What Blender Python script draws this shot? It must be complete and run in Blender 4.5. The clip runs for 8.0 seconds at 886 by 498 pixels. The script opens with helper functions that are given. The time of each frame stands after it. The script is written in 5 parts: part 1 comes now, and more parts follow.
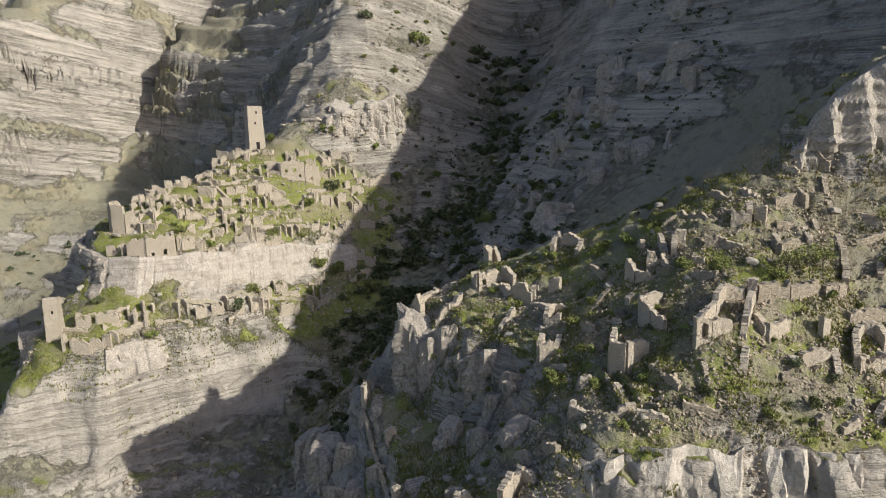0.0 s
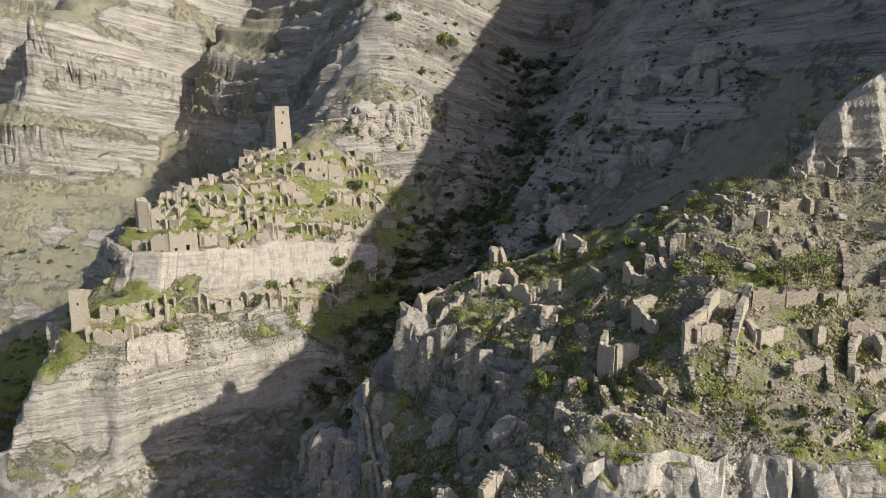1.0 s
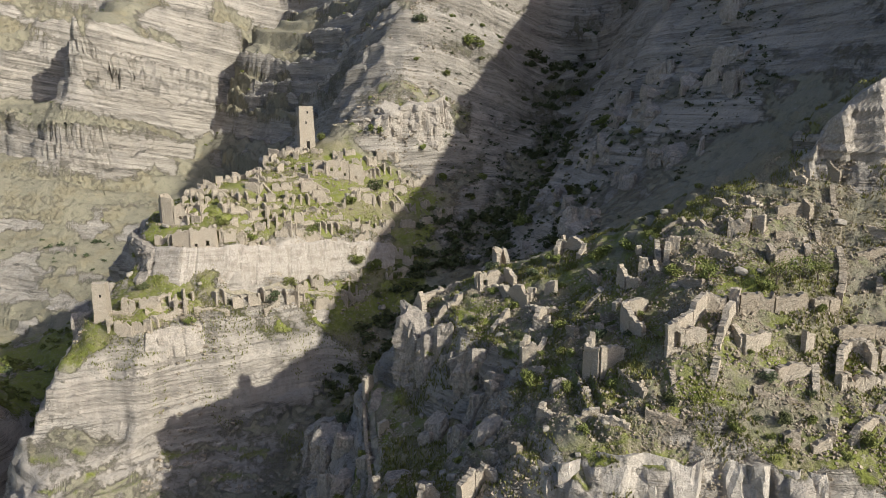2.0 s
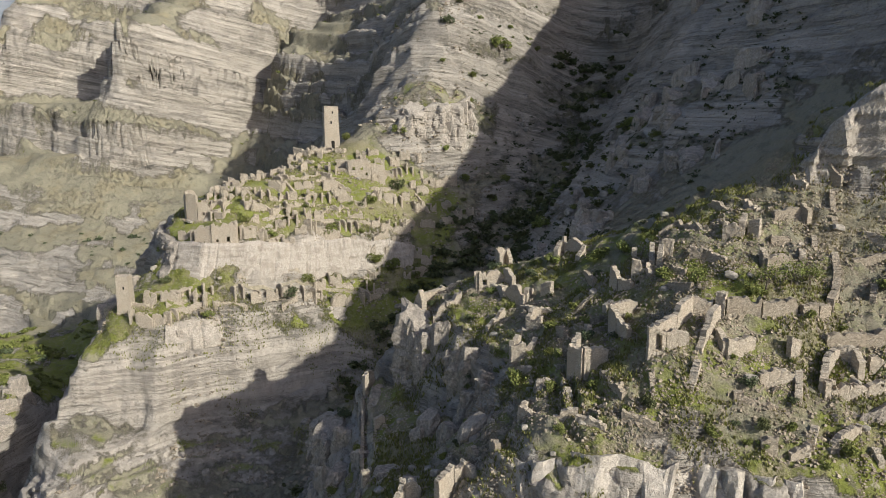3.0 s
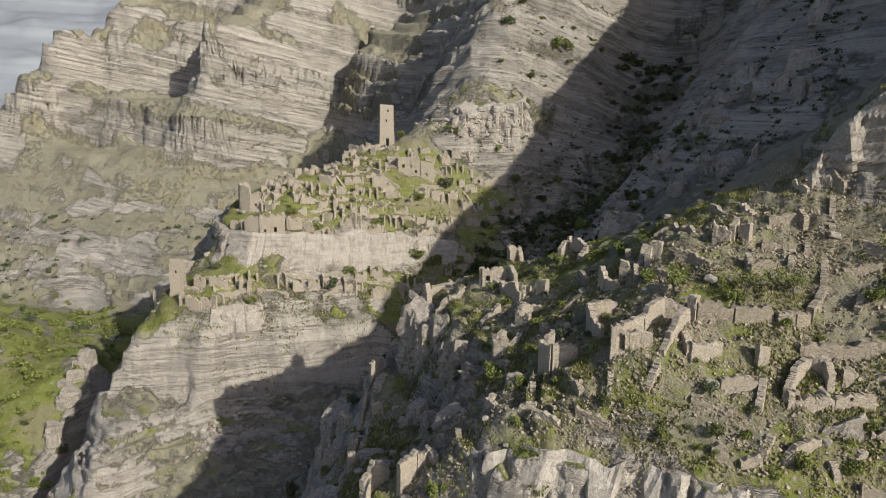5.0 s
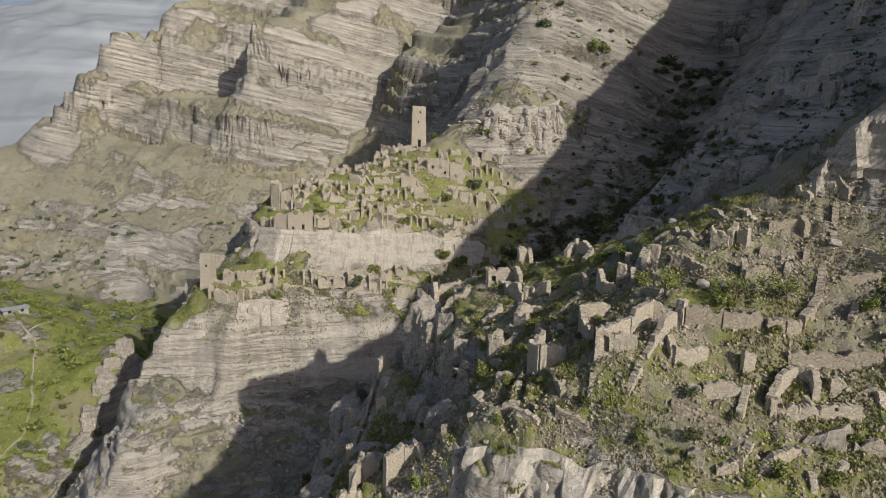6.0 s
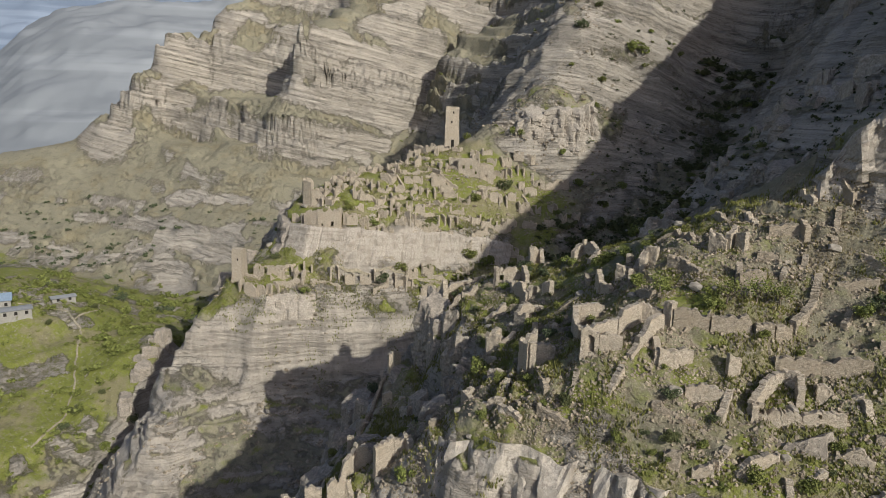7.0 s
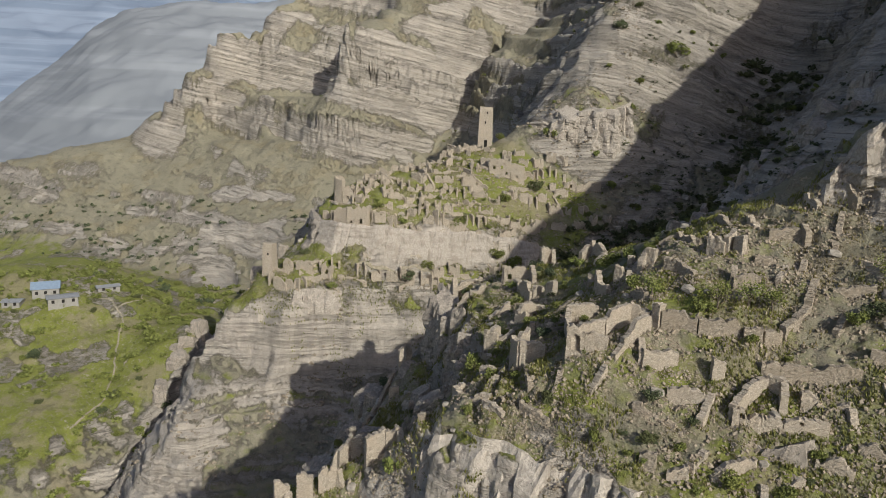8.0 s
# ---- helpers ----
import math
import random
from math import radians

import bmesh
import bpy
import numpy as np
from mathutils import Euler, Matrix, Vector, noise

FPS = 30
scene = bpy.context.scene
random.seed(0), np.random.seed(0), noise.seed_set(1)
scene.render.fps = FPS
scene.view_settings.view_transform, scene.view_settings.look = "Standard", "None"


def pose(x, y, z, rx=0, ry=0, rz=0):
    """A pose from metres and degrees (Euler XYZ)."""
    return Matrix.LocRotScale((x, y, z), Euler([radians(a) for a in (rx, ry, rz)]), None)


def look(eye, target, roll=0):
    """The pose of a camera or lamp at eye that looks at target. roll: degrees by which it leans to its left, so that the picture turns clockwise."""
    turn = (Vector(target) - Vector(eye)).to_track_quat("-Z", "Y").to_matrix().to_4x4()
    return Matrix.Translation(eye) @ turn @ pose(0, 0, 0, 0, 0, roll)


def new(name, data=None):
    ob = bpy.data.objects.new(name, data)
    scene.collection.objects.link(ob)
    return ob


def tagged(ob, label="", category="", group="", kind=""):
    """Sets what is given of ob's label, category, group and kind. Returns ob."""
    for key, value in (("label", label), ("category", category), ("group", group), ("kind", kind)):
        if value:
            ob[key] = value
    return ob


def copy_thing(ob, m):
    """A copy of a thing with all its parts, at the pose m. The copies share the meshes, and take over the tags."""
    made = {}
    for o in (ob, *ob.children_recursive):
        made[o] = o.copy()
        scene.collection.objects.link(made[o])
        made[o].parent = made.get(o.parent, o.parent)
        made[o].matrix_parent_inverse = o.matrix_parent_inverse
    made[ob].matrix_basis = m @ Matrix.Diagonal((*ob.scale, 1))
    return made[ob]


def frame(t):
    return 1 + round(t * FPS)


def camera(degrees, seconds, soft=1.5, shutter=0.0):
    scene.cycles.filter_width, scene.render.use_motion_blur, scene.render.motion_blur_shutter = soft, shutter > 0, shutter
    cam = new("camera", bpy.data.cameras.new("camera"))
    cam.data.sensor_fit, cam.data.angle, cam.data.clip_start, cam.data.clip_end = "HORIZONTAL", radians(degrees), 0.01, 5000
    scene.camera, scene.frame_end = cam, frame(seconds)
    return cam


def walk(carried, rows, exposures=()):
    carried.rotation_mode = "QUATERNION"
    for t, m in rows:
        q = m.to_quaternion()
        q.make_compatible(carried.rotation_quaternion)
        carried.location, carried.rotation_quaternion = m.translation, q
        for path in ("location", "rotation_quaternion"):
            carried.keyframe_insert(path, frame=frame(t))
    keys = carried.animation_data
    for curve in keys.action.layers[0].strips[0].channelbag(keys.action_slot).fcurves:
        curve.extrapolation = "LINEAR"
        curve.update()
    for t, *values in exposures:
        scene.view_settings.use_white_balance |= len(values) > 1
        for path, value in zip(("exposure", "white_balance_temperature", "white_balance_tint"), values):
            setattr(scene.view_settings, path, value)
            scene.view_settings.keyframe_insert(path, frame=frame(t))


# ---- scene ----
cam = camera(64.4, 8.0, soft=0.65)
PATH = [
    (0, (0.64, -2.552, 150.019), (0.629, -0.598, 149.595), -1.5),
    (0.5, (3.675, -2.875, 149.865), (3.606, -0.921, 149.446), -1.3),
    (1, (6.776, -3.14, 149.704), (6.653, -1.188, 149.288), -1.1),
    (1.5, (9.903, -3.399, 149.581), (9.727, -1.45, 149.168), -0.9),
    (3, (19.864, -3.782, 149.189), (19.523, -1.853, 148.784), -0.3),
    (3.5, (23.303, -3.797, 149.044), (22.903, -1.879, 148.641), -0.0),
    (4, (26.834, -3.683, 148.894), (26.375, -1.778, 148.493), 0.2),
    (4.5, (30.372, -3.478, 148.775), (29.853, -1.588, 148.375), 0.3),
    (5.8, (39.653, -2.51, 148.533), (38.971, -0.673, 148.133), 1.0),
    (6, (41.07, -2.29, 148.525), (40.361, -0.462, 148.128), 1.1),
    (6.5, (44.685, -1.641, 148.525), (43.91, 0.16, 148.128), 1.3),
    (7, (48.261, -0.888, 148.546), (47.422, 0.883, 148.148), 1.5),
    (7.5, (51.794, -0.05, 148.503), (50.892, 1.69, 148.105), 1.8),
    (8, (55.219, 1.177, 148.497), (54.254, 2.883, 148.097), 2.0),
]
walk(cam, [(t, look(eye, target, roll)) for t, eye, target, roll in PATH], [(0, 0.20), (4, 0.0), (8, -0.32)])

# ---- light ----
SUN_EL, SUN_AZ = 29.0, 119.0          # degrees: height, and clockwise from +y
world = bpy.data.worlds.new("sky")
scene.world = world
world.use_nodes = True
wn = world.node_tree
sky = wn.nodes.new("ShaderNodeTexSky")
sky.sky_type, sky.sun_disc = "NISHITA", False
sky.sun_elevation, sky.sun_rotation = radians(SUN_EL), radians(SUN_AZ)
sky.altitude, sky.air_density, sky.dust_density = 1500, 0.7, 6.0
wn.links.new(sky.outputs[0], wn.nodes["Background"].inputs[0])
wn.nodes["Background"].inputs[1].default_value = 0.15
sun = new("sun", bpy.data.lights.new("sun", "SUN"))
sun.data.energy, sun.data.angle, sun.data.color = 4.9, radians(0.6), (0.97, 0.95, 0.85)
TO_SUN = Vector((math.sin(radians(SUN_AZ)) * math.cos(radians(SUN_EL)), math.cos(radians(SUN_AZ)) * math.cos(radians(SUN_EL)), math.sin(radians(SUN_EL))))
sun.matrix_world = look(TO_SUN * 900, (0, 0, 0))


# ---- noise ----
def lattice(i, j, k, seed):
    """Repeatable value in -1..1 for whole numbers."""
    n = (i * 374761393 + j * 668265263 + k * 2147483647 + seed * 1274126177) & 0xFFFFFFFF
    n = ((n ^ (n >> 13)) * 1274126177) & 0xFFFFFFFF
    n = ((n ^ (n >> 16)) * 2246822519) & 0xFFFFFFFF
    return ((n ^ (n >> 15)) & 0xFFFF) / 32767.5 - 1.0


def noise3(x, y, z, seed=0):
    xi, yi, zi = np.floor(x), np.floor(y), np.floor(z)
    u, v, w = x - xi, y - yi, z - zi
    u, v, w = (a * a * (3 - 2 * a) for a in (u, v, w))
    xi, yi, zi = (a.astype(np.int64) for a in (xi, yi, zi))
    out = 0
    for a in (0, 1):
        for b in (0, 1):
            for c in (0, 1):
                out = out + lattice(xi + a, yi + b, zi + c, seed) * (u if a else 1 - u) * (v if b else 1 - v) * (w if c else 1 - w)
    return out


def noise2(x, y, seed=0):
    xi, yi = np.floor(x), np.floor(y)
    u, v = x - xi, y - yi
    u, v = u * u * (3 - 2 * u), v * v * (3 - 2 * v)
    xi, yi = xi.astype(np.int64), yi.astype(np.int64)
    out = 0
    for a in (0, 1):
        for b in (0, 1):
            out = out + lattice(xi + a, yi + b, xi * 0, seed) * (u if a else 1 - u) * (v if b else 1 - v)
    return out


def fbm2(x, y, size, octaves, seed, gain=0.5):
    out, amp, f = 0, 1.0, 1.0 / size
    for o in range(octaves):
        out = out + amp * noise2(x * f, y * f, seed + o * 7)
        amp, f = amp * gain, f * 2.07
    return out


def ramp(a, lo, hi):
    t = np.clip((a - lo) / (hi - lo), 0, 1)
    return t * t * (3 - 2 * t)


# ---- the lie of the land: break lines of the valley, metres ----
LINES = {
    # spur with the ruins near by
    # last point lies out of view, raised to throw shade on the village
    "spur_crag_top": [(55, 104.5, 146.5), (59, 103.5, 149.5), (66, 104, 153), (80, 105, 160), (106, 104, 186)],
    "spur_crag_foot": [(52, 101.3, 138), (56, 101.5, 139.5), (60, 101, 140.5), (75, 99, 143), (105, 94, 147)],
    "spur_crest": [(50, 104, 138.5), (46, 102.5, 136.5), (40, 102.5, 133.5), (33, 104, 130), (26, 110, 126.5), (19.6, 115, 124.5), (14, 120, 121.5), (8, 124, 119.5), (2, 120, 116.5)],
    "spur_upper": [(70, 93, 133), (58, 96.4, 134), (53.7, 93, 130.5), (42, 96.3, 132), (34.4, 94, 128), (28, 98, 124.5), (21, 103, 121.5), (13, 107, 117.5)],
    "spur_middle": [(75, 84, 126), (60, 86, 126.5), (56, 87, 127), (52, 87.5, 127), (47, 88, 127.3), (39, 89, 127.5), (33, 90, 125), (26, 90, 121.3), (20, 94, 118.6), (15, 98, 116.8)],
    "field_edge": [(60, 84, 124.8), (51.3, 85.6, 125.8), (47.5, 84.2, 125.9), (43, 83.2, 126), (39, 83, 126), (36, 84.2, 124.6), (29, 86, 121.6), (24, 88.5, 119.9)],
    "field_foot": [(60, 81.4, 122.2), (53, 82.6, 123), (47.4, 81.6, 123.5), (43, 80.4, 123.6), (39.5, 80, 123.5), (35.5, 80.4, 122.8), (31.5, 79, 121.6), (27, 81.5, 120)],
    "spur_lower": [(75, 77, 118), (60, 80, 119.8), (54, 80.2, 121), (50, 79.6, 120.4), (45.5, 77.2, 120.8), (41.8, 79, 122.3), (38.5, 77.4, 121.9), (35, 76, 121), (30.5, 75.6, 120.6), (25, 78.8, 118.2), (21.5, 79, 115.6), (18.7, 78.3, 113.4), (13, 80.6, 111), (13, 88, 114)],
    "house_foot": [(60, 76, 116.6), (53, 74.8, 116.8), (48.5, 73.6, 116.8), (44, 73.8, 117.5), (40.5, 75.4, 119.3), (37, 74, 118.8), (33, 71.6, 117), (28, 73, 117.4)],
    "spur_edge": [(75, 66, 108), (57, 67, 108.6), (52, 66.4, 109.2), (46, 66.4, 111), (41, 66, 111), (32, 66.6, 111), (22, 66.8, 112.3), (15, 70, 110)],
    "spur_foot": [(75, 55, 97), (57, 55, 97), (47, 57.5, 95), (42, 60, 90), (32, 60.5, 89), (22, 60.5, 90), (14, 62, 94)],
    "grass_bank": [(58, 71.5, 112.4), (52, 70.4, 112.8), (46.5, 69.3, 113.2)],
    "promontory_top": [(-6, 113, 115.2), (-1.2, 106.6, 114.2), (3.5, 101, 113.8), (8, 94.5, 113.2), (10, 89, 112)],
    "promontory_foot": [(-8.6, 110.5, 100.5), (-4, 103.2, 100), (1.2, 97, 102), (5, 91.5, 103.5), (5.6, 87.5, 104)],
    "ribs": [(9.5, 86, 110), (11, 82, 110), (9, 78, 106), (11, 74.5, 108), (13.5, 71, 109)],
    "promontory_back": [(-6, 117, 113.5), (-2, 121, 114)],
    "spur_flank": [(-13.5, 111, 101), (-9, 98.6, 98.3), (-2, 90, 100), (3, 82, 102), (6.6, 75.5, 103.6), (2.3, 73.3, 101.2), (-1.5, 64, 99), (5, 57, 90)],
    "spur_flank_low": [(-19, 112, 95.5), (-17.5, 102.5, 91), (-6, 80.5, 96), (-12, 66, 87), (-8, 50, 80)],
    "under_camera": [(60, 40, 84), (30, 38, 80), (0, 30, 66), (-35, 20, 45), (60, 0, 75), (10, -40, 60), (90, -40, 90), (110, 30, 110), (130, 70, 140)],
    "spur_back": [(85, 130, 150), (60, 128, 137), (40, 135, 127), (22, 145, 118), (5, 145, 106), (-8, 135, 100), (-16, 124, 97)],
    # the gorge and the dark mountainside
    "gorge": [(30, 345, 178), (24, 322, 158), (19, 299, 136), (11, 262, 117), (2, 238, 109), (-9, 212, 98), (-18, 190, 88), (-26, 168, 78), (-33, 146, 68), (-40, 124, 57), (-46, 100, 47), (-52, 70, 36), (-58, 30, 22)],
    "dark_low": [(41, 298, 149), (30, 250, 132), (24, 215, 124), (20, 190, 117), (12, 170, 110), (-4, 165, 98)],
    "dark_mid": [(52, 291, 175), (57, 228, 154.5), (45, 200, 144.5), (48, 176, 138), (42, 160, 131), (64, 160, 144)],
    "dark_high": [(66, 300, 198), (66, 240, 171), (72, 173, 158), (79, 175, 165), (78, 148, 156)],
    # crest mostly out of view, its heights set to cast the big gorge shadow
    "shadow_crest": [(90, 320, 250), (107, 256, 238), (113, 226, 231), (113, 200, 220), (112, 178, 207), (110, 154, 203), (108, 128, 196.5), (108, 117, 188)],
    "dark_crown": [(150, 320, 280), (160, 230, 270), (165, 170, 240), (160, 120, 190), (150, 70, 155)],
    # village ridge
    "ridge_crest": [(-65, 242, 133.5), (-54, 248, 139), (-44, 254, 148), (-33, 263.5, 158.5), (-32, 272, 163), (-32.4, 281, 173), (-33, 290, 187), (-32, 305, 200), (-20, 325, 214), (0, 350, 226)],
    "ridge_face": [(-9, 297, 160), (6, 319, 183), (-14, 289, 165)],
    "ridge_bench": [(-41, 267, 156.5), (-30, 267, 155), (-19, 276, 152), (-10, 285, 148)],
    "ridge_bench_edge": [(-41, 252.5, 150.5), (-30, 255, 148), (-20, 261, 145), (-11, 268, 141)],
    "ridge_face_foot": [(-40, 246, 137), (-28, 249, 133.5), (-17, 254, 129), (-8, 261, 126)],
    "ridge_face_top": [(-14, 305, 187), (5, 330, 203)],
    "ridge_foot": [(-19, 246, 123), (-5, 249, 119), (2, 275, 129), (12, 300, 142)],
    "village_top": [(-74, 232, 130.5), (-67, 228, 131), (-51, 220.5, 126.5), (-40, 232, 127.5), (-29, 235, 121), (-16, 225, 110)],
    "village_row": [(-86, 196, 122), (-80, 203, 125), (-68, 195, 121.5), (-56, 205, 120), (-44, 206, 112.5), (-30, 218, 110)],
    "village_mid": [(-88, 183, 116.5), (-76, 181, 117.5), (-66, 184, 116.5), (-56, 192, 114.3), (-45, 201, 111.3)],
    "pale_cliff_top": [(-87.5, 173, 112), (-77, 171, 112.5), (-66, 177, 111.5), (-55, 187, 110), (-45, 198, 109.3), (-35, 207, 107.5), (-27, 212, 104.5)],
    "pale_cliff_foot": [(-87, 168, 104), (-77, 167.3, 104), (-66, 173, 102.5), (-55, 183.5, 101), (-45, 194.5, 100.5), (-35, 203.5, 100.5), (-27, 208, 100)],
    "terrace": [(-92, 158, 97.5), (-80, 157, 98.5), (-64, 167.5, 96.5), (-47, 186, 96), (-34, 194, 94)],
    "terrace_edge": [(-95, 152, 94.5), (-79.5, 152.5, 95), (-71.5, 159.3, 94.6), (-56.5, 175, 93.2), (-45.5, 183, 92.8), (-35, 189, 90)],
    "terrace_foot": [(-96, 150, 91), (-79, 150.4, 91), (-70, 157.4, 90.6), (-55.3, 173, 90), (-44.5, 181, 89.6), (-34, 186.6, 87.5)],
    "low_cliff_top": [(-97, 144, 89.2), (-88, 145.6, 88.6), (-77, 151.5, 88.6), (-66, 159.2, 87.8), (-54.5, 167.2, 87.6), (-44, 174.2, 87), (-35, 180, 84.5)],
    "low_cliff_foot": [(-95.5, 139, 75), (-82, 143.5, 74), (-71, 150.5, 73), (-60, 158.5, 72), (-49, 166, 73), (-38, 172, 75)],
    "low_slope": [(-92, 131, 74), (-82, 130, 69.5), (-76, 128, 64.5), (-68, 137, 66), (-58, 146, 66), (-46, 152, 68)],
    "low_slope_2": [(-86, 118, 70), (-80, 108, 61), (-70, 112, 55), (-58, 122, 56), (-70, 90, 44), (-58, 60, 32)],
    "west_cliff_foot": [(-116, 194, 90), (-110, 176, 80), (-107, 163, 64), (-111, 148, 51), (-110, 134, 45), (-111, 118, 40), (-104, 100, 36), (-94, 80, 30), (-84, 40, 22)],
    "west_edge": [(-104, 200, 114.5), (-101, 190, 113.5), (-94, 179, 113), (-100, 176, 98), (-97, 168, 99), (-98, 160, 96), (-99, 148, 89), (-99, 138, 77), (-102.5, 136, 69.5), (-102, 126, 62), (-105, 117, 55)],
    # meadow and river side
    "outcrop": [(-158, 186, 60), (-150, 180, 64), (-139, 168, 67), (-131, 154, 57), (-127, 134, 47), (-124, 114, 41)],
    "ravine": [(-140, 205, 52), (-123, 178, 45), (-118, 158, 41), (-117, 138, 37), (-116, 115, 33)],
    "meadow": [(-235, 150, 78), (-205, 165, 74), (-189, 172, 72.5), (-166, 156, 63), (-149, 142, 56), (-134, 106, 48), (-120, 80, 38), (-104, 40, 26)],
    "meadow_far": [(-260, 200, 74), (-215, 205, 66), (-190, 196, 61.5), (-165, 205, 57)],
    "meadow_near": [(-240, 80, 60), (-190, 90, 52), (-150, 70, 42), (-140, 10, 25)],
    "valley_far": [(-400, 240, 58), (-330, 235, 56), (-280, 240, 54), (-230, 262, 52), (-190, 250, 56), (-165, 245, 64)],
    # far mountain
    "far_slope": [(-540, 250, 70), (-460, 260, 78), (-370, 278, 82), (-306, 298, 84), (-250, 286, 74), (-200, 290, 76)],
    "far_bench": [(-540, 268, 84), (-480, 287, 96), (-420, 312, 110), (-368, 338, 122), (-320, 350, 118), (-262, 352, 120), (-232, 354, 118), (-205, 380, 117), (-193, 412, 119)],
    "band_foot": [(-345, 366, 127), (-310, 368, 127), (-280, 370, 127), (-262, 365, 128), (-245, 359, 129), (-226, 365, 128), (-209, 388, 125), (-198, 414, 123), (-194, 430, 124)],
    "bench_edge": [(-348, 372, 144), (-310, 375, 146), (-280, 376, 148), (-262, 371, 149), (-245, 365, 150), (-228, 372, 149), (-214, 396, 145), (-204, 420, 142), (-199, 438, 140)],
    "far_wall_foot": [(-356, 368, 147), (-334, 388, 149), (-305, 400, 150), (-282, 412, 151), (-268, 408, 153)],
    "far_wall_top": [(-358, 362, 172), (-346, 384, 171), (-335, 400, 166), (-310, 413, 166), (-284, 427, 168), (-270, 436, 173)],
    "far_mid": [(-352, 396, 186), (-330, 426, 184), (-300, 441, 188), (-276, 452, 198)],
    "buttress": [(-236, 430, 206), (-240, 410, 200), (-245, 389, 193)],
    "buttress_side": [(-251, 389, 190), (-255, 408, 196), (-259, 430, 203)],
    "buttress_foot": [(-278, 430, 165), (-271, 406, 154), (-262, 386, 155), (-246, 381, 158), (-233, 387, 156), (-222, 408, 151), (-209, 430, 147), (-200, 446, 143)],
    "right_wall_top": [(-230, 396, 185), (-220, 414, 179), (-211, 432, 174), (-203, 447, 170), (-196, 459, 164)],
    "right_slope": [(-224, 440, 197), (-212, 458, 192), (-203, 476, 188)],
    "far_high": [(-363, 392, 196), (-300, 430, 200), (-254, 450, 213), (-224, 462, 214), (-176, 500, 201), (-168, 466, 188), (-122, 470, 200)],
    "far_crown": [(-350, 440, 222), (-330, 480, 240), (-250, 510, 250), (-170, 570, 255), (-90, 520, 250), (-40, 420, 232)],
    "far_back": [(-540, 300, 70), (-480, 335, 80), (-420, 375, 110), (-400, 440, 150), (-400, 520, 190)],
    "rib_edge": [(-176, 492, 196), (-180, 472, 184), (-182.5, 459, 172), (-181, 452, 160), (-177, 443, 146), (-173, 434, 136)],
    "rib_face": [(-168, 448, 166), (-160, 434, 150), (-146, 440, 166), (-127, 432, 172)],
    "far_gully": [(-172, 530, 205), (-193, 464, 142), (-197, 437, 129), (-190, 390, 108), (-178, 340, 88), (-170, 290, 72)],
    "hollow": [(-148, 420, 148), (-120, 398, 151), (-95, 370, 156), (-75, 345, 172), (-60, 320, 178)],
    "hollow_low": [(-150, 380, 120), (-125, 340, 112), (-100, 305, 116), (-80, 280, 124), (-62, 262, 134)],
    "hollow_high": [(-106, 440, 196), (-80, 410, 198), (-58, 365, 193)],
    "ridge_west": [(-78, 250, 124), (-100, 258, 104), (-112, 225, 96), (-112, 212, 100), (-120, 280, 90), (-140, 240, 70)],
    "rim": [(-540, 420, 40), (-540, 220, 50), (-460, 100, 40), (-330, 20, 20), (-250, -60, 10), (-100, -90, 5), (60, -110, 60), (180, -60, 130), (210, 60, 190), (230, 200, 270), (220, 340, 300), (120, 430, 290), (0, 480, 260), (-120, 620, 270), (-300, 600, 250), (-430, 600, 180)],
}
X0, X1, Y0, Y1, CELL = -540.0, 240.0, -120.0, 640.0, 2.0


def land_raster():
    """Drapes one smooth sheet over the break lines and lays it out on a raster."""
    pts = []
    for line in LINES.values():
        for a, b in zip(line, line[1:]):
            n = max(1, round(math.dist(a[:2], b[:2]) / 7))
            pts += [tuple(p + (q - p) * i / n for p, q in zip(a, b)) for i in range(n)]
        pts.append(line[-1])
    pts = np.array(pts, float)
    gap = np.hypot(pts[:, None, 0] - pts[None, :, 0], pts[:, None, 1] - pts[None, :, 1])
    n = len(pts)
    m = np.zeros((n + 1, n + 1))
    m[:n, :n] = gap - np.eye(n) * 0.8
    m[:n, n], m[n, :n] = 1, 1
    w = np.linalg.solve(m, np.append(pts[:, 2], 0))
    xs, ys = np.arange(X0, X1 + CELL, CELL), np.arange(Y0, Y1 + CELL, CELL)
    out = np.full((len(ys), len(xs)), w[n])
    for i, (px, py, pz) in enumerate(pts):
        out += w[i] * np.sqrt((xs[None, :] - px) ** 2 + (ys[:, None] - py) ** 2)
    return out


LAND = land_raster()


def land(x, y):
    u, v = np.clip((x - X0) / CELL, 0, LAND.shape[1] - 1.001), np.clip((y - Y0) / CELL, 0, LAND.shape[0] - 1.001)
    i, j = u.astype(int), v.astype(int)
    u, v = u - i, v - j
    return (LAND[j, i] * (1 - u) + LAND[j, i + 1] * u) * (1 - v) + (LAND[j + 1, i] * (1 - u) + LAND[j + 1, i + 1] * u) * v


def dip(x, y):
    """How far the beds of the far mountain have sunk; they dip along the valley."""
    return 0.2 * ramp(y, 255, 330) * ((x + 200) * 0.87 + (y - 400) * 0.5)


def beds(z, x, y, size, hard):
    """Steps the height into beds of rock: ledges and risers of uneven thickness."""
    z = z + 0.15 * size * noise2(x / 45, y / 45, 51)
    k = z / size + 0.35 * np.sin(z / size * 1.7)
    f = k - np.floor(k)
    step = ramp(f, 0.5 - 0.5 * hard, 0.5 + 0.5 * hard)
    return (step - f) * size


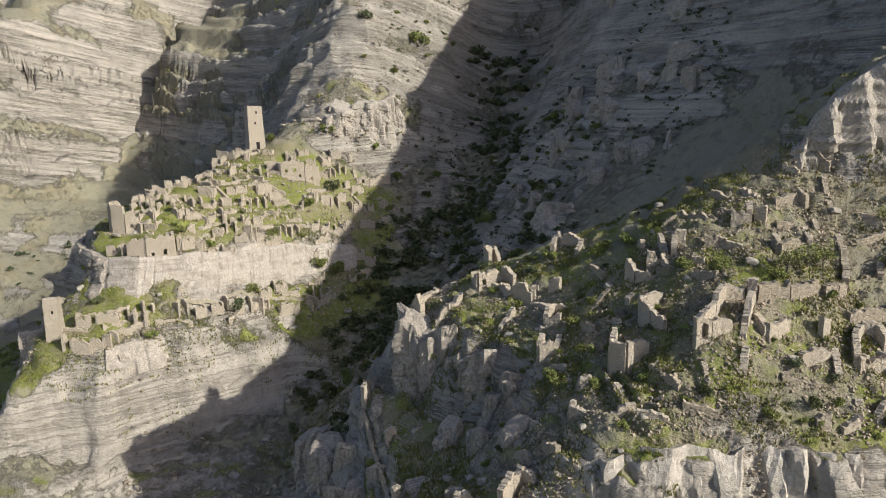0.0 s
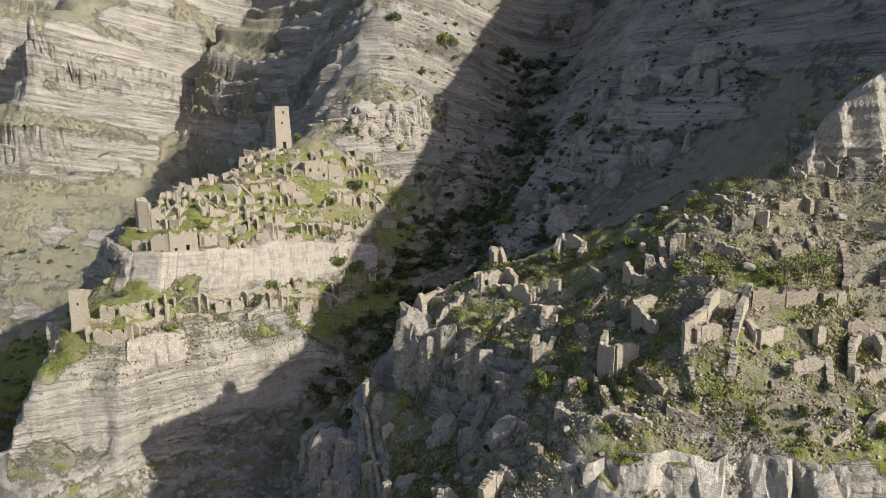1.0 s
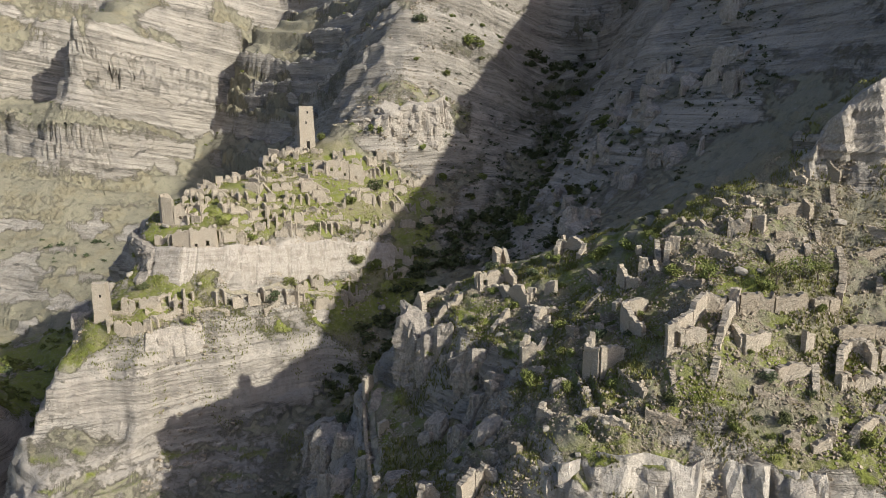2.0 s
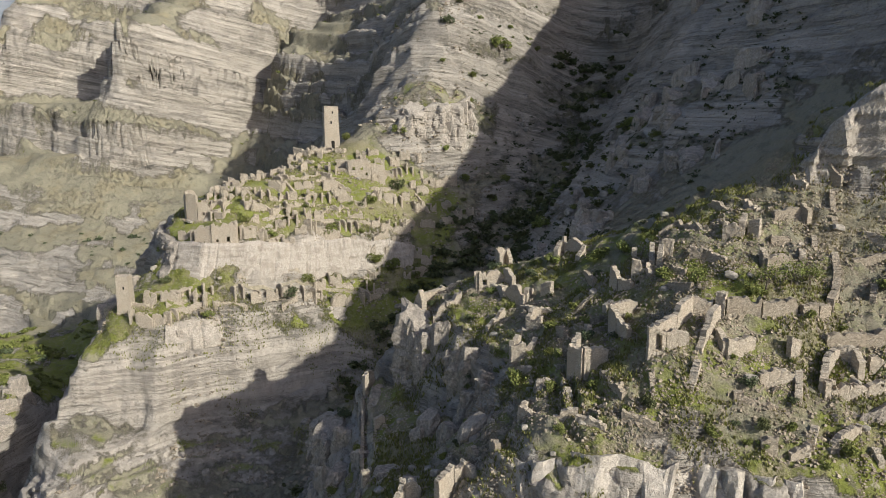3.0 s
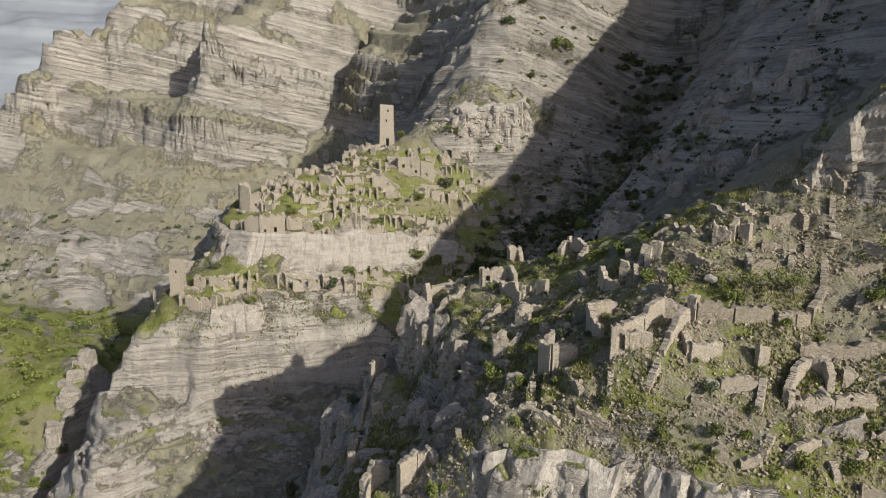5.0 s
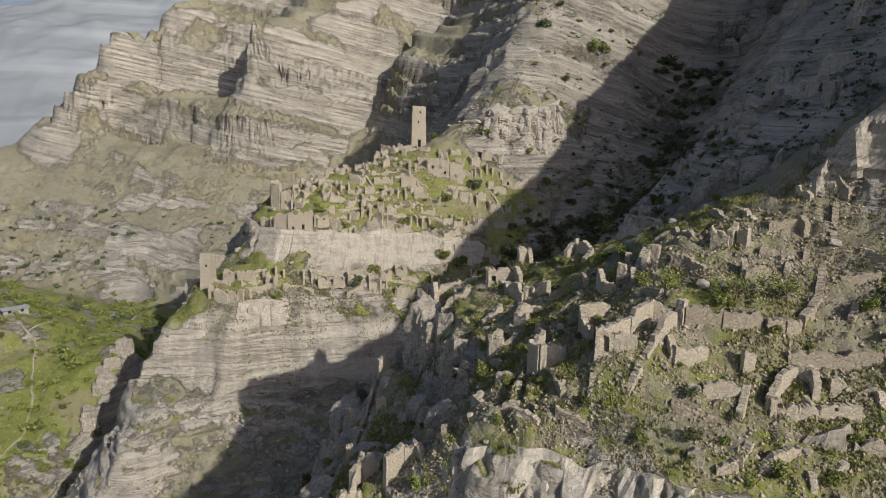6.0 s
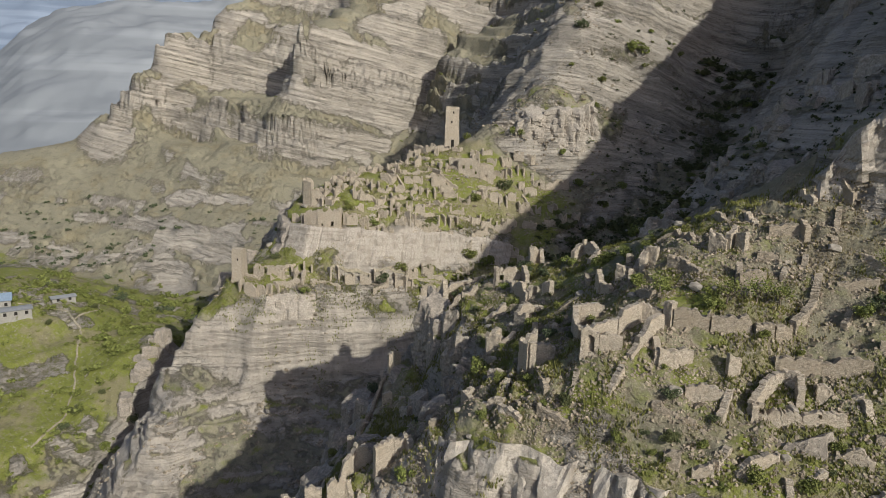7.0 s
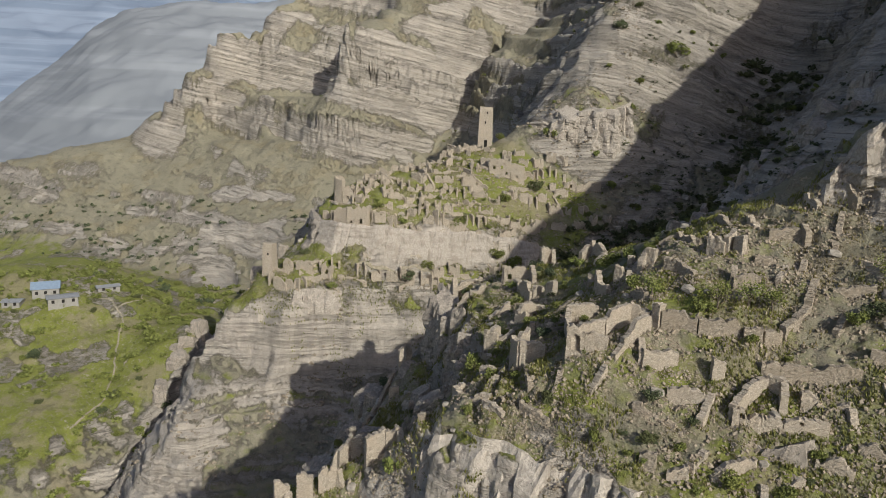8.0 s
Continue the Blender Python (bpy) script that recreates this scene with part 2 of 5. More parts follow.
def strata(x, y, z, size, length, seed):
    """Beds of rock standing proud of one another, each broken into blocks, with recessed joints between them."""
    t = z / size + 0.3 * noise2(x / 90, y / 90, seed + 1)
    t = t + 0.3 * np.sin(t * 2.1)
    i = np.floor(t)
    f = t - i
    k = i.astype(np.int64)
    own = lattice(k, k * 0, k * 0, seed)
    blocks = noise2(x / length + 37.7 * i, y / length - 19.3 * i, seed + 2)
    blocks = 0.3 * blocks + 0.7 * np.round(blocks * 2.2) / 2.2
    seam = 1 - ramp(np.minimum(f, 1 - f), 0.03, 0.17)
    return 0.5 * own + 0.7 * blocks - 0.8 * seam


def near(x, y):
    """1 on the spur with the ruins near by, 0 beyond the gorge."""
    return ramp(x * 0.55 - (y - 118) , -18, 10) * ramp(x, -40, -12)


def village(x, y):
    """1 on the slopes of the old village across the gorge."""
    return ramp(x, -104, -94) * (1 - ramp(x, -22, -8)) * ramp(y - x * 0.62, 199, 206) * (1 - ramp(y, 232, 246))


def height(x, y):
    """Height of the ground and how rocky it is."""
    x, y = np.asarray(x, float), np.asarray(y, float)
    n, far = near(x, y), ramp(y, 255, 330)
    amp = 0.8 + 1.2 * (1 - n) + 0.4 * far
    big = 1 + 1.3 * far
    wx = amp * (noise2(x / (11 * big), y / (11 * big), 3) + (0.5 - 0.3 * far) * noise2(x / (4.6 * big), y / (4.6 * big), 4))
    wy = amp * (noise2(x / (11 * big), y / (11 * big), 5) + (0.5 - 0.3 * far) * noise2(x / (4.6 * big), y / (4.6 * big), 6))
    h = land(x + wx, y + wy)
    e = 2.5
    steep = np.hypot(land(x + wx + e, y + wy) - land(x + wx - e, y + wy), land(x + wx, y + wy + e) - land(x + wx, y + wy - e)) / (2 * e)
    rock = np.clip(ramp(steep, 0.6, 1.15) + 0.3 * fbm2(x, y, 26, 3, 20) * (1 - n) * (0.4 + ramp(steep, 0.3, 0.6)), 0, 1)
    v = village(x, y)
    low = (1 - n) * (1 - v)
    sunk = dip(x, y)
    broken = ramp(fbm2(x, y, 16, 3, 27), -0.5, 0.35)
    h = h + low * ((0.35 + 0.65 * rock) * far * beds(h + sunk, x, y, 15.0, 0.3) * 1.0 + rock * broken * (beds(h + sunk, x, y, 7.0, 0.35) * 0.45 + beds(h + sunk + 1.3, x, y, 3.1, 0.4) * 0.6))
    side = low * ramp(-x, 108, 122) * ramp(y, 190, 230) * (1 - far)
    h = h + side * ramp(fbm2(x, y, 40, 3, 87), -0.3, 0.3) * beds(h + 0.06 * x, x, y, 6.0, 0.3) * 0.8
    terraces = low * ramp(-x, 42, 52) * ramp(-y, -164, -154) * ramp(x, -104, -98)
    h = h + terraces * beds(h + 0.8 * fbm2(x, y, 20, 2, 74), x, y, 3.0, 0.4) * 0.75
    h = h + v * beds(h, x, y, 2.9, 0.5) * 0.8 * (1 - ramp(steep, 0.7, 1.1))
    h = h + n * beds(h + 1.6 * fbm2(x, y, 9, 2, 71), x, y, 2.6, 0.4) * 0.6 * ramp(fbm2(x, y, 8, 2, 72), -0.35, 0.4)
    h = h + fbm2(x, y, 6, 4, 31) * (0.3 + 0.4 * n + 0.8 * rock * (1 - n) + 0.8 * far * rock) + low * (0.5 + rock) * 1.5 * fbm2(x, y, 15, 2, 33)
    ridged = 1 - np.abs(fbm2(x, y, 5.5, 3, 83))
    h = h + n * rock * 1.7 * (ridged - 0.6) * ramp(-x, -24, -14)
    h = h + n * (0.42 * fbm2(x, y, 1.6, 2, 81) - 0.25 * fbm2(x, y, 6, 2, 31))
    h = h + (1 - n) * (1 - v) * 0.35 * fbm2(x, y, 3.2, 2, 85)
    return h, rock


GX, GY, GSTEP = -112.0, 50.0, 0.5
GRID = height(*np.meshgrid(np.arange(GX, 82.0, GSTEP), np.arange(GY, 262.0, GSTEP)))[0]


def ground_z(x, y):
    u, v = (x - GX) / GSTEP, (y - GY) / GSTEP
    if 0 <= u < GRID.shape[1] - 1 and 0 <= v < GRID.shape[0] - 1:
        i, j = int(u), int(v)
        u, v = u - i, v - j
        return float((GRID[j, i] * (1 - u) + GRID[j, i + 1] * u) * (1 - v) + (GRID[j + 1, i] * (1 - u) + GRID[j + 1, i + 1] * u) * v)
    return float(height(np.array([x]), np.array([y]))[0][0])


# ---- materials ----
def shader(name, rough=0.9):
    mat = bpy.data.materials.new(name)
    mat.use_nodes = True
    nt = mat.node_tree
    bsdf = nt.nodes["Principled BSDF"]
    bsdf.inputs["Roughness"].default_value = rough
    bsdf.inputs["Specular IOR Level"].default_value = 0.25
    return mat, nt, bsdf


def mathn(nt, op, a, b=0.0, c=0.0, clamp=False):
    n = nt.nodes.new("ShaderNodeMath")
    n.operation, n.use_clamp = op, clamp
    for i, v in enumerate((a, b, c)):
        if isinstance(v, bpy.types.NodeSocket):
            nt.links.new(v, n.inputs[i])
        else:
            n.inputs[i].default_value = v
    return n.outputs[0]


def mixc(nt, fac, a, b, mode="MIX"):
    n = nt.nodes.new("ShaderNodeMix")
    n.data_type, n.blend_type = "RGBA", mode
    for s, v in ((n.inputs[0], fac), (n.inputs[6], a), (n.inputs[7], b)):
        if isinstance(v, bpy.types.NodeSocket):
            nt.links.new(v, s)
        else:
            s.default_value = v if isinstance(v, float) else (*v, 1)
    return n.outputs[2]


def span(nt, v, lo, hi, a=0.0, b=1.0):
    n = nt.nodes.new("ShaderNodeMapRange")
    n.interpolation_type = "SMOOTHSTEP"
    nt.links.new(v, n.inputs[0])
    for i, x in enumerate((lo, hi, a, b)):
        n.inputs[i + 1].default_value = x
    return n.outputs[0]


def noise_of(nt, scale, detail=4.0, vec=None, rough=0.55, stretch=None):
    if vec is None:
        vec = nt.nodes.new("ShaderNodeNewGeometry").outputs["Position"]
    if stretch:
        m = nt.nodes.new("ShaderNodeVectorMath")
        m.operation = "MULTIPLY"
        nt.links.new(vec, m.inputs[0])
        m.inputs[1].default_value = stretch
        vec = m.outputs[0]
    n = nt.nodes.new("ShaderNodeTexNoise")
    nt.links.new(vec, n.inputs["Vector"])
    n.inputs["Scale"].default_value, n.inputs["Detail"].default_value, n.inputs["Roughness"].default_value = scale, detail, rough
    return n.outputs["Fac"]


def attr(nt, name):
    n = nt.nodes.new("ShaderNodeAttribute")
    n.attribute_name = name
    return n.outputs["Fac"]


def bump(nt, bsdf, h, strength, dist):
    b = nt.nodes.new("ShaderNodeBump")
    b.inputs["Strength"].default_value, b.inputs["Distance"].default_value = strength, dist
    nt.links.new(h, b.inputs["Height"])
    nt.links.new(b.outputs[0], bsdf.inputs["Normal"])


def ground_material():
    mat, nt, bsdf = shader("hillside", 0.95)
    # limestone in thin beds
    sep = nt.nodes.new("ShaderNodeSeparateXYZ")
    nt.links.new(nt.nodes.new("ShaderNodeNewGeometry").outputs["Position"], sep.inputs[0])
    com = nt.nodes.new("ShaderNodeCombineXYZ")
    nt.links.new(sep.outputs[0], com.inputs[0])
    nt.links.new(sep.outputs[1], com.inputs[1])
    nt.links.new(mathn(nt, "ADD", sep.outputs[2], attr(nt, "sunk")), com.inputs[2])
    bed = com.outputs[0]
    strata = noise_of(nt, 1.0, 6, bed, stretch=(0.012, 0.012, 0.42), rough=0.75)
    fine = noise_of(nt, 1.0, 4, bed, stretch=(0.5, 0.5, 2.0), rough=0.7)
    blot = noise_of(nt, 0.07, 5)
    grain = noise_of(nt, 1.7, 6, rough=0.65)
    rock = mixc(nt, span(nt, strata, 0.34, 0.66), (0.27, 0.24, 0.20), (0.60, 0.535, 0.46))
    rock = mixc(nt, span(nt, fine, 0.36, 0.62, 0.0, 0.7), rock, (0.47, 0.42, 0.36))
    rock = mixc(nt, span(nt, blot, 0.5, 0.72, 0.0, 0.55), rock, (0.27, 0.245, 0.22))
    rock = mixc(nt, span(nt, grain, 0.52, 0.7, 0.0, 0.55), rock, (0.13, 0.115, 0.095))
    # joints between beds, with their thin shadow lines painted into the rock colour
    seam = noise_of(nt, 1.0, 6, bed, stretch=(0.01, 0.01, 0.36), rough=0.7)
    seam = mathn(nt, "SUBTRACT", 1.0, mathn(nt, "MULTIPLY", mathn(nt, "ABSOLUTE", mathn(nt, "SUBTRACT", seam, 0.5)), 42.0), clamp=True)
    rock = mixc(nt, mathn(nt, "MULTIPLY", mathn(nt, "MULTIPLY", seam, span(nt, noise_of(nt, 0.11, 5), 0.4, 0.6)), 0.62), rock, (0.12, 0.106, 0.088))
    pale = mixc(nt, span(nt, noise_of(nt, 1.0, 5, stretch=(0.5, 0.5, 0.09)), 0.35, 0.7), (0.50, 0.44, 0.375), (0.36, 0.315, 0.27))
    rock = mixc(nt, attr(nt, "pale"), rock, pale)
    # earth, dry and green grass
    tuft = noise_of(nt, 2.6, 6, rough=0.7)
    patch = noise_of(nt, 0.16, 5, rough=0.6)
    earth = mixc(nt, grain, (0.17, 0.142, 0.105), (0.38, 0.33, 0.255))
    dry = mixc(nt, tuft, (0.165, 0.15, 0.102), (0.375, 0.342, 0.248))
    lush = mixc(nt, tuft, (0.075, 0.092, 0.018), (0.31, 0.325, 0.075))
    green = mathn(nt, "ADD", attr(nt, "green"), mathn(nt, "MULTIPLY", mathn(nt, "SUBTRACT", patch, 0.5), 1.6))
    grass = mixc(nt, span(nt, green, 0.3, 0.7), dry, lush)
    grass = mixc(nt, span(nt, noise_of(nt, 0.9, 5, rough=0.7), 0.52, 0.66, 0.0, 0.75), grass, earth)
    grass = mixc(nt, span(nt, noise_of(nt, 0.05, 6, rough=0.7), 0.5, 0.6, 0.0, 0.75), grass, mixc(nt, tuft, (0.16, 0.135, 0.075), (0.36, 0.31, 0.21)))
    mottle = noise_of(nt, 0.33, 9, rough=0.78)
    grass = mixc(nt, span(nt, mottle, 0.5, 0.62, 0.0, 0.6), grass, mixc(nt, 0.5, grass, (0.035, 0.04, 0.02)))
    grass = mixc(nt, span(nt, noise_of(nt, 0.5, 8, rough=0.75), 0.58, 0.66, 0.0, 0.75), grass, (0.36, 0.32, 0.26))
    stones = mixc(nt, span(nt, noise_of(nt, 3.4, 5, rough=0.75), 0.38, 0.62), (0.12, 0.094, 0.062), (0.44, 0.365, 0.27))
    stony = mathn(nt, "MULTIPLY", span(nt, noise_of(nt, 0.3, 8, rough=0.72), 0.49, 0.6), attr(nt, "stony"))
    grass = mixc(nt, stony, grass, stones)
    cover = mathn(nt, "ADD", attr(nt, "grass"), mathn(nt, "MULTIPLY", mathn(nt, "SUBTRACT", noise_of(nt, 0.5, 9, rough=0.8), 0.5), 1.8))
    covered = span(nt, cover, 0.36, 0.64)
    col = mixc(nt, covered, rock, grass)
    nt.links.new(col, bsdf.inputs["Base Color"])
    relief = mathn(nt, "ADD", mathn(nt, "MULTIPLY", mathn(nt, "SUBTRACT", fine, mathn(nt, "MULTIPLY", seam, 0.5)), 1.2), mathn(nt, "ADD", grain, mathn(nt, "MULTIPLY", strata, 1.5)))
    bare = mathn(nt, "MULTIPLY", mathn(nt, "SUBTRACT", 1.0, covered), mathn(nt, "SUBTRACT", 1.0, mathn(nt, "MULTIPLY", attr(nt, "pale"), 0.7)))
    relief = mathn(nt, "ADD", mathn(nt, "MULTIPLY", relief, bare), mathn(nt, "MULTIPLY", mathn(nt, "ADD", tuft, grain), 0.6))
    bump(nt, bsdf, relief, 0.95, 0.6)
    return mat


def stone_material(name, dark, light, warm):
    """Rough rubble masonry: small uneven stones in mortar."""
    mat, nt, bsdf = shader(name, 0.95)
    geo = nt.nodes.new("ShaderNodeNewGeometry").outputs["Position"]
    m = nt.nodes.new("ShaderNodeVectorMath")
    m.operation = "MULTIPLY"
    nt.links.new(geo, m.inputs[0])
    m.inputs[1].default_value = (6.2, 6.2, 10.5)
    vor = nt.nodes.new("ShaderNodeTexVoronoi")
    nt.links.new(m.outputs[0], vor.inputs["Vector"])
    vor.inputs["Scale"].default_value = 1.0
    edge = nt.nodes.new("ShaderNodeTexVoronoi")
    edge.feature = "DISTANCE_TO_EDGE"
    nt.links.new(m.outputs[0], edge.inputs["Vector"])
    edge.inputs["Scale"].default_value = 1.0
    sep = nt.nodes.new("ShaderNodeSeparateColor")
    nt.links.new(vor.outputs["Color"], sep.inputs[0])
    col = mixc(nt, sep.outputs[0], dark, light)
    col = mixc(nt, span(nt, noise_of(nt, 0.5, 5), 0.42, 0.66, 0.0, 0.7), col, warm)
    col = mixc(nt, span(nt, edge.outputs[0], 0.02, 0.12, 0.28, 0.0), col, (0.20, 0.17, 0.135))
    col = mixc(nt, span(nt, noise_of(nt, 3.0, 5), 0.5, 0.75, 0.0, 0.4), col, (0.25, 0.225, 0.19))
    nt.links.new(col, bsdf.inputs["Base Color"])
    bump(nt, bsdf, mathn(nt, "ADD", span(nt, edge.outputs[0], 0.0, 0.14), mathn(nt, "MULTIPLY", noise_of(nt, 5, 4), 0.9)), 0.7, 0.12)
    return mat


GROUND = ground_material()
MASONRY = stone_material("rubble_masonry", (0.42, 0.355, 0.28), (0.61, 0.525, 0.42), (0.53, 0.44, 0.34))
MASONRY_OLD = stone_material("old_grey_masonry", (0.30, 0.25, 0.19), (0.50, 0.425, 0.335), (0.43, 0.355, 0.265))


# ---- the ground, one sheet ----
CENTRE = (28.0, -5.0)


def ground_sheet():
    fine = np.arange(-66.0, 40.01, 0.13)
    az = np.radians(np.concatenate([np.arange(-180.0, -66.0, 3.0), fine, np.arange(43.0, 180.0, 3.0)]))
    n, rows, dense = len(az), 640, 900
    r = np.exp(np.linspace(math.log(40.0), math.log(720.0), dense))
    x = CENTRE[0] + np.sin(az)[:, None] * r
    y = CENTRE[1] + np.cos(az)[:, None] * r
    full, rock = height(x, y)
    cost = np.hypot(0.55 * np.diff(r) / r[1:], np.diff(full, axis=1) / r[1:])
    pad = np.pad(cost, ((6, 6), (0, 0)), mode="edge")
    cost = sum(pad[i:i + n] for i in range(13)) / 13
    run = np.concatenate([np.zeros((n, 1)), np.cumsum(cost, axis=1)], axis=1)
    run /= run[:, -1:]
    at = np.stack([np.interp(np.linspace(0, 1, rows), run[i], r) for i in range(n)])
    inner = np.linspace(0.01, 39.4, 90)[None, :] * np.ones((n, 1))
    outer = np.geomspace(760, 4800, 14)[None, :] * np.ones((n, 1))
    at = np.concatenate([inner, at, outer], axis=1)
    rows = at.shape[1]
    x = CENTRE[0] + np.sin(az)[:, None] * at
    y = CENTRE[1] + np.cos(az)[:, None] * at
    z, rock = height(x, y)
    out = ramp(at, 700, 1100)
    z = z * (1 - out) + out * (20 + 30 * noise2(x / 500, y / 500, 9))
    # push the rock faces in and out along the beds
    p = np.stack([x, y, z], axis=2)
    broad = p.copy()
    for axis in (0, 1, 0, 1):
        broad = sum(np.roll(broad, k, axis=axis) for k in range(-3, 4)) / 7
    broad[:4], broad[-4:], broad[:, :8], broad[:, -8:] = p[:4], p[-4:], p[:, :8], p[:, -8:]
    du, dv = np.gradient(broad, axis=0), np.gradient(broad, axis=1)
    nrm = np.cross(dv, du)
    nrm /= np.linalg.norm(nrm, axis=2, keepdims=True) + 1e-9
    nrm *= np.sign(nrm[:, :, 2:3] + 1e-9)
    nrm0 = nrm.copy()
    nn, far = near(x, y), ramp(y, 255, 330)
    wall = ramp(1 - nrm[:, :, 2], 0.25 + 0.1 * nn, 0.6) * (1 - out)
    pale = ramp(z, 98, 101) * (1 - ramp(z, 111, 114)) * ramp(x, -84, -80) * (1 - ramp(x, -30, -26)) * ramp(y, 160, 165) * (1 - ramp(y, 214, 220)) * wall
    under = nn * ramp(-z, -112, -110) * ramp(-y, -71, -68) * ramp(x, 9, 14) * ramp(-x, -48, -44)
    pale = np.maximum(pale, 0.9 * under * wall)
    pale = np.maximum(pale, 0.72 * ramp(z, 68, 73) * (1 - ramp(z, 91, 95)) * ramp(x, -106, -100) * (1 - ramp(x, -40, -34)) * ramp(y, 130, 137) * (1 - ramp(y, 180, 188)) * wall)
    sunk = dip(x, y) * (1 - out)
    zb = z + sunk + 0.45 * noise3(x / 3.1, y / 3.1, z / 3.1, 79) + far * 0.7 * noise3(x / 8, y / 8, z / 8, 80)
    d = 0.9 * strata(x, y, zb, 4.2, 9, 61) + 0.65 * strata(x, y, zb, 1.7, 5, 62) + 0.3 * strata(x, y, zb, 0.8, 2.6, 63)
    joint = noise3(x / 2.6, y / 2.6, z / 14, 64)
    d = d - 1.1 * ramp(joint, 0.45, 0.8)
    block = noise3(x / 4.5 + 3, y / 4.5, z / 6.5, 68)
    block = 0.3 * block + 0.7 * np.round(block * 3) / 3
    small = noise3(x / 1.7, y / 1.7, z / 2.3, 69)
    small = 0.4 * small + 0.6 * np.round(small * 2.5) / 2.5
    d = d * (1 - 0.4 * nn) + (1.0 * block + 0.6 * small) * (0.5 + 0.5 * nn) * (1 - far)
    slab_in = noise3(x / 3.4, y / 3.4, z / 26 + x / 30, 66)
    slab_in = 0.25 * slab_in + 0.75 * np.round(slab_in * 2.5) / 2.5
    d = d * (1 - 0.7 * np.maximum(under, pale)) + under * 3.2 * slab_in
    bold = 1.9 * strata(x, y, zb, 8.5, 20, 75) + 1.1 * strata(x, y, zb, 3.6, 10, 76) + 0.6 * strata(x, y, zb, 1.7, 5, 78) - 0.5 * ramp(noise3(x / 7, y / 7, z / 26, 77), 0.5, 0.75)
    d = d * (1 - far) + far * bold
    d = d * wall * (0.85 + 0.1 * (1 - nn)) * (0.4 + 0.6 * ramp(fbm2(x, y, 24, 3, 82), -0.35, 0.15))
    flat = 0.16 * noise3(x / 1.1, y / 1.1, z / 1.1, 65) * (1 - out) * (1 - wall)
    p = p + nrm * (d + flat)[:, :, None]
    # cover
    vil = village(x, y)
    mead = ramp(-x, 118, 140) * (1 - ramp(y, 225, 262))
    calm = p.copy()
    for _ in range(2):
        for axis in (0, 1):
            calm = sum(np.roll(calm, k, axis=axis) for k in range(-3, 4)) / 7
    up = np.cross(np.gradient(calm, axis=1), np.gradient(calm, axis=0))
    tilt = 1 - np.abs(up[:, :, 2]) / (np.linalg.norm(up, axis=2) + 1e-9)
    slope = ramp(x, 14, 22)
    fall = 1 - np.abs(nrm0[:, :, 2])
    tilt = tilt * (1 - 0.5 * vil) + 0.5 * vil * fall
    grass = 1 - ramp(tilt, 0.15 + (0.04 + 0.09 * slope) * nn + 0.12 * vil, 0.38 + (0.02 + 0.10 * slope) * nn + 0.2 * vil)
    bench = far * ramp(noise3(x / 75, y / 75, zb / 12, 121) + 0.45 * fbm2(x, y, 22, 3, 122), -0.2, 0.15) * (1 - ramp(fall, 0.56, 0.8)) * (1 - ramp(tilt, 0.7, 0.9))
    grass = grass * (1 - pale) * (1 - 0.36 * (1 - nn) * (1 - vil) * (1 - mead) * (1 - 0.35 * ramp(-x, 105, 122)))
    grass = np.maximum(grass, 0.68 * bench)
    front = np.interp(x, [-44, -41, -30, -20, -11, -6], [252, 252.5, 255, 261, 268, 272])
    back = np.interp(x, [-44, -41, -30, -19, -10, -6], [268, 267, 267, 276, 285, 290])
    ridge = ramp(x, -46, -42) * ramp(-x, 5, 10) * ramp(y, front - 1.5, front + 1) * ramp(-y, -back - 2, -back + 1)
    ridge = np.maximum(ridge, 0.9 * ramp(x, -34, -30) * ramp(-x, -12, -4) * ramp(y, 280, 288) * ramp(-y, -330, -318) * ramp(np.abs(zb - 181 - 0.25 * (x + 15)), 3.4, 1.6))
    grass = np.maximum(grass, (0.62 + 0.25 * fbm2(x, y, 6, 3, 141)) * ridge)
    ledge = ramp(-x, 105, 122) * (1 - mead) * (1 - ramp(z, 88, 104)) * ramp(noise3(x / 45, y / 45, (z + 0.06 * x) / 4.5, 131) + 0.5 * fbm2(x, y, 9, 3, 132), 0.0, 0.3) * (1 - ramp(y, 330, 380))
    grass = grass - 0.55 * ledge - 0.55 * mead * ramp(fbm2(x, y, 11, 4, 133), 0.34, 0.55)
    low = ramp(x, -110, -102) * ramp(-x, 40, 52) * ramp(-(y - 0.62 * x), -194, -186) * ramp(y, 95, 105)
    west = ramp(-x, 84, 90) * ramp(x, -112, -106) * ramp(y, 157, 163) * ramp(-y, -206, -198)
    stripe = ramp(np.sin(2.1 * (z + 0.9 * fbm2(x, y, 18, 2, 145))), 0.3, 0.8) * ramp(fbm2(x, y, 15, 3, 146), -0.15, 0.2)
    pale = np.maximum(pale, 0.7 * low)
    grass = grass - 0.3 * low * ramp(fbm2(x, y, 9, 3, 143), -0.35, 0.3) + 0.5 * low * stripe - 0.5 * west * ramp(fbm2(x, y, 6, 3, 144), -0.4, 0.2)
    behind = ramp(y - np.maximum(104, 126 - 0.65 * (x - 6)), 1, 6)
    field = np.clip(ramp(x, 35, 39) * ramp(-x, -56, -50) * ramp(y, 83, 86) * ramp(-y, -95, -90) + ramp(x, 44, 48) * ramp(y, 64, 67) * ramp(-y, -75, -72), 0, 1) * nn
    dark = ramp(x * 0.9 + 20 - (y - 120) * 0.12, 0, 12) * ramp(y, 128, 145)
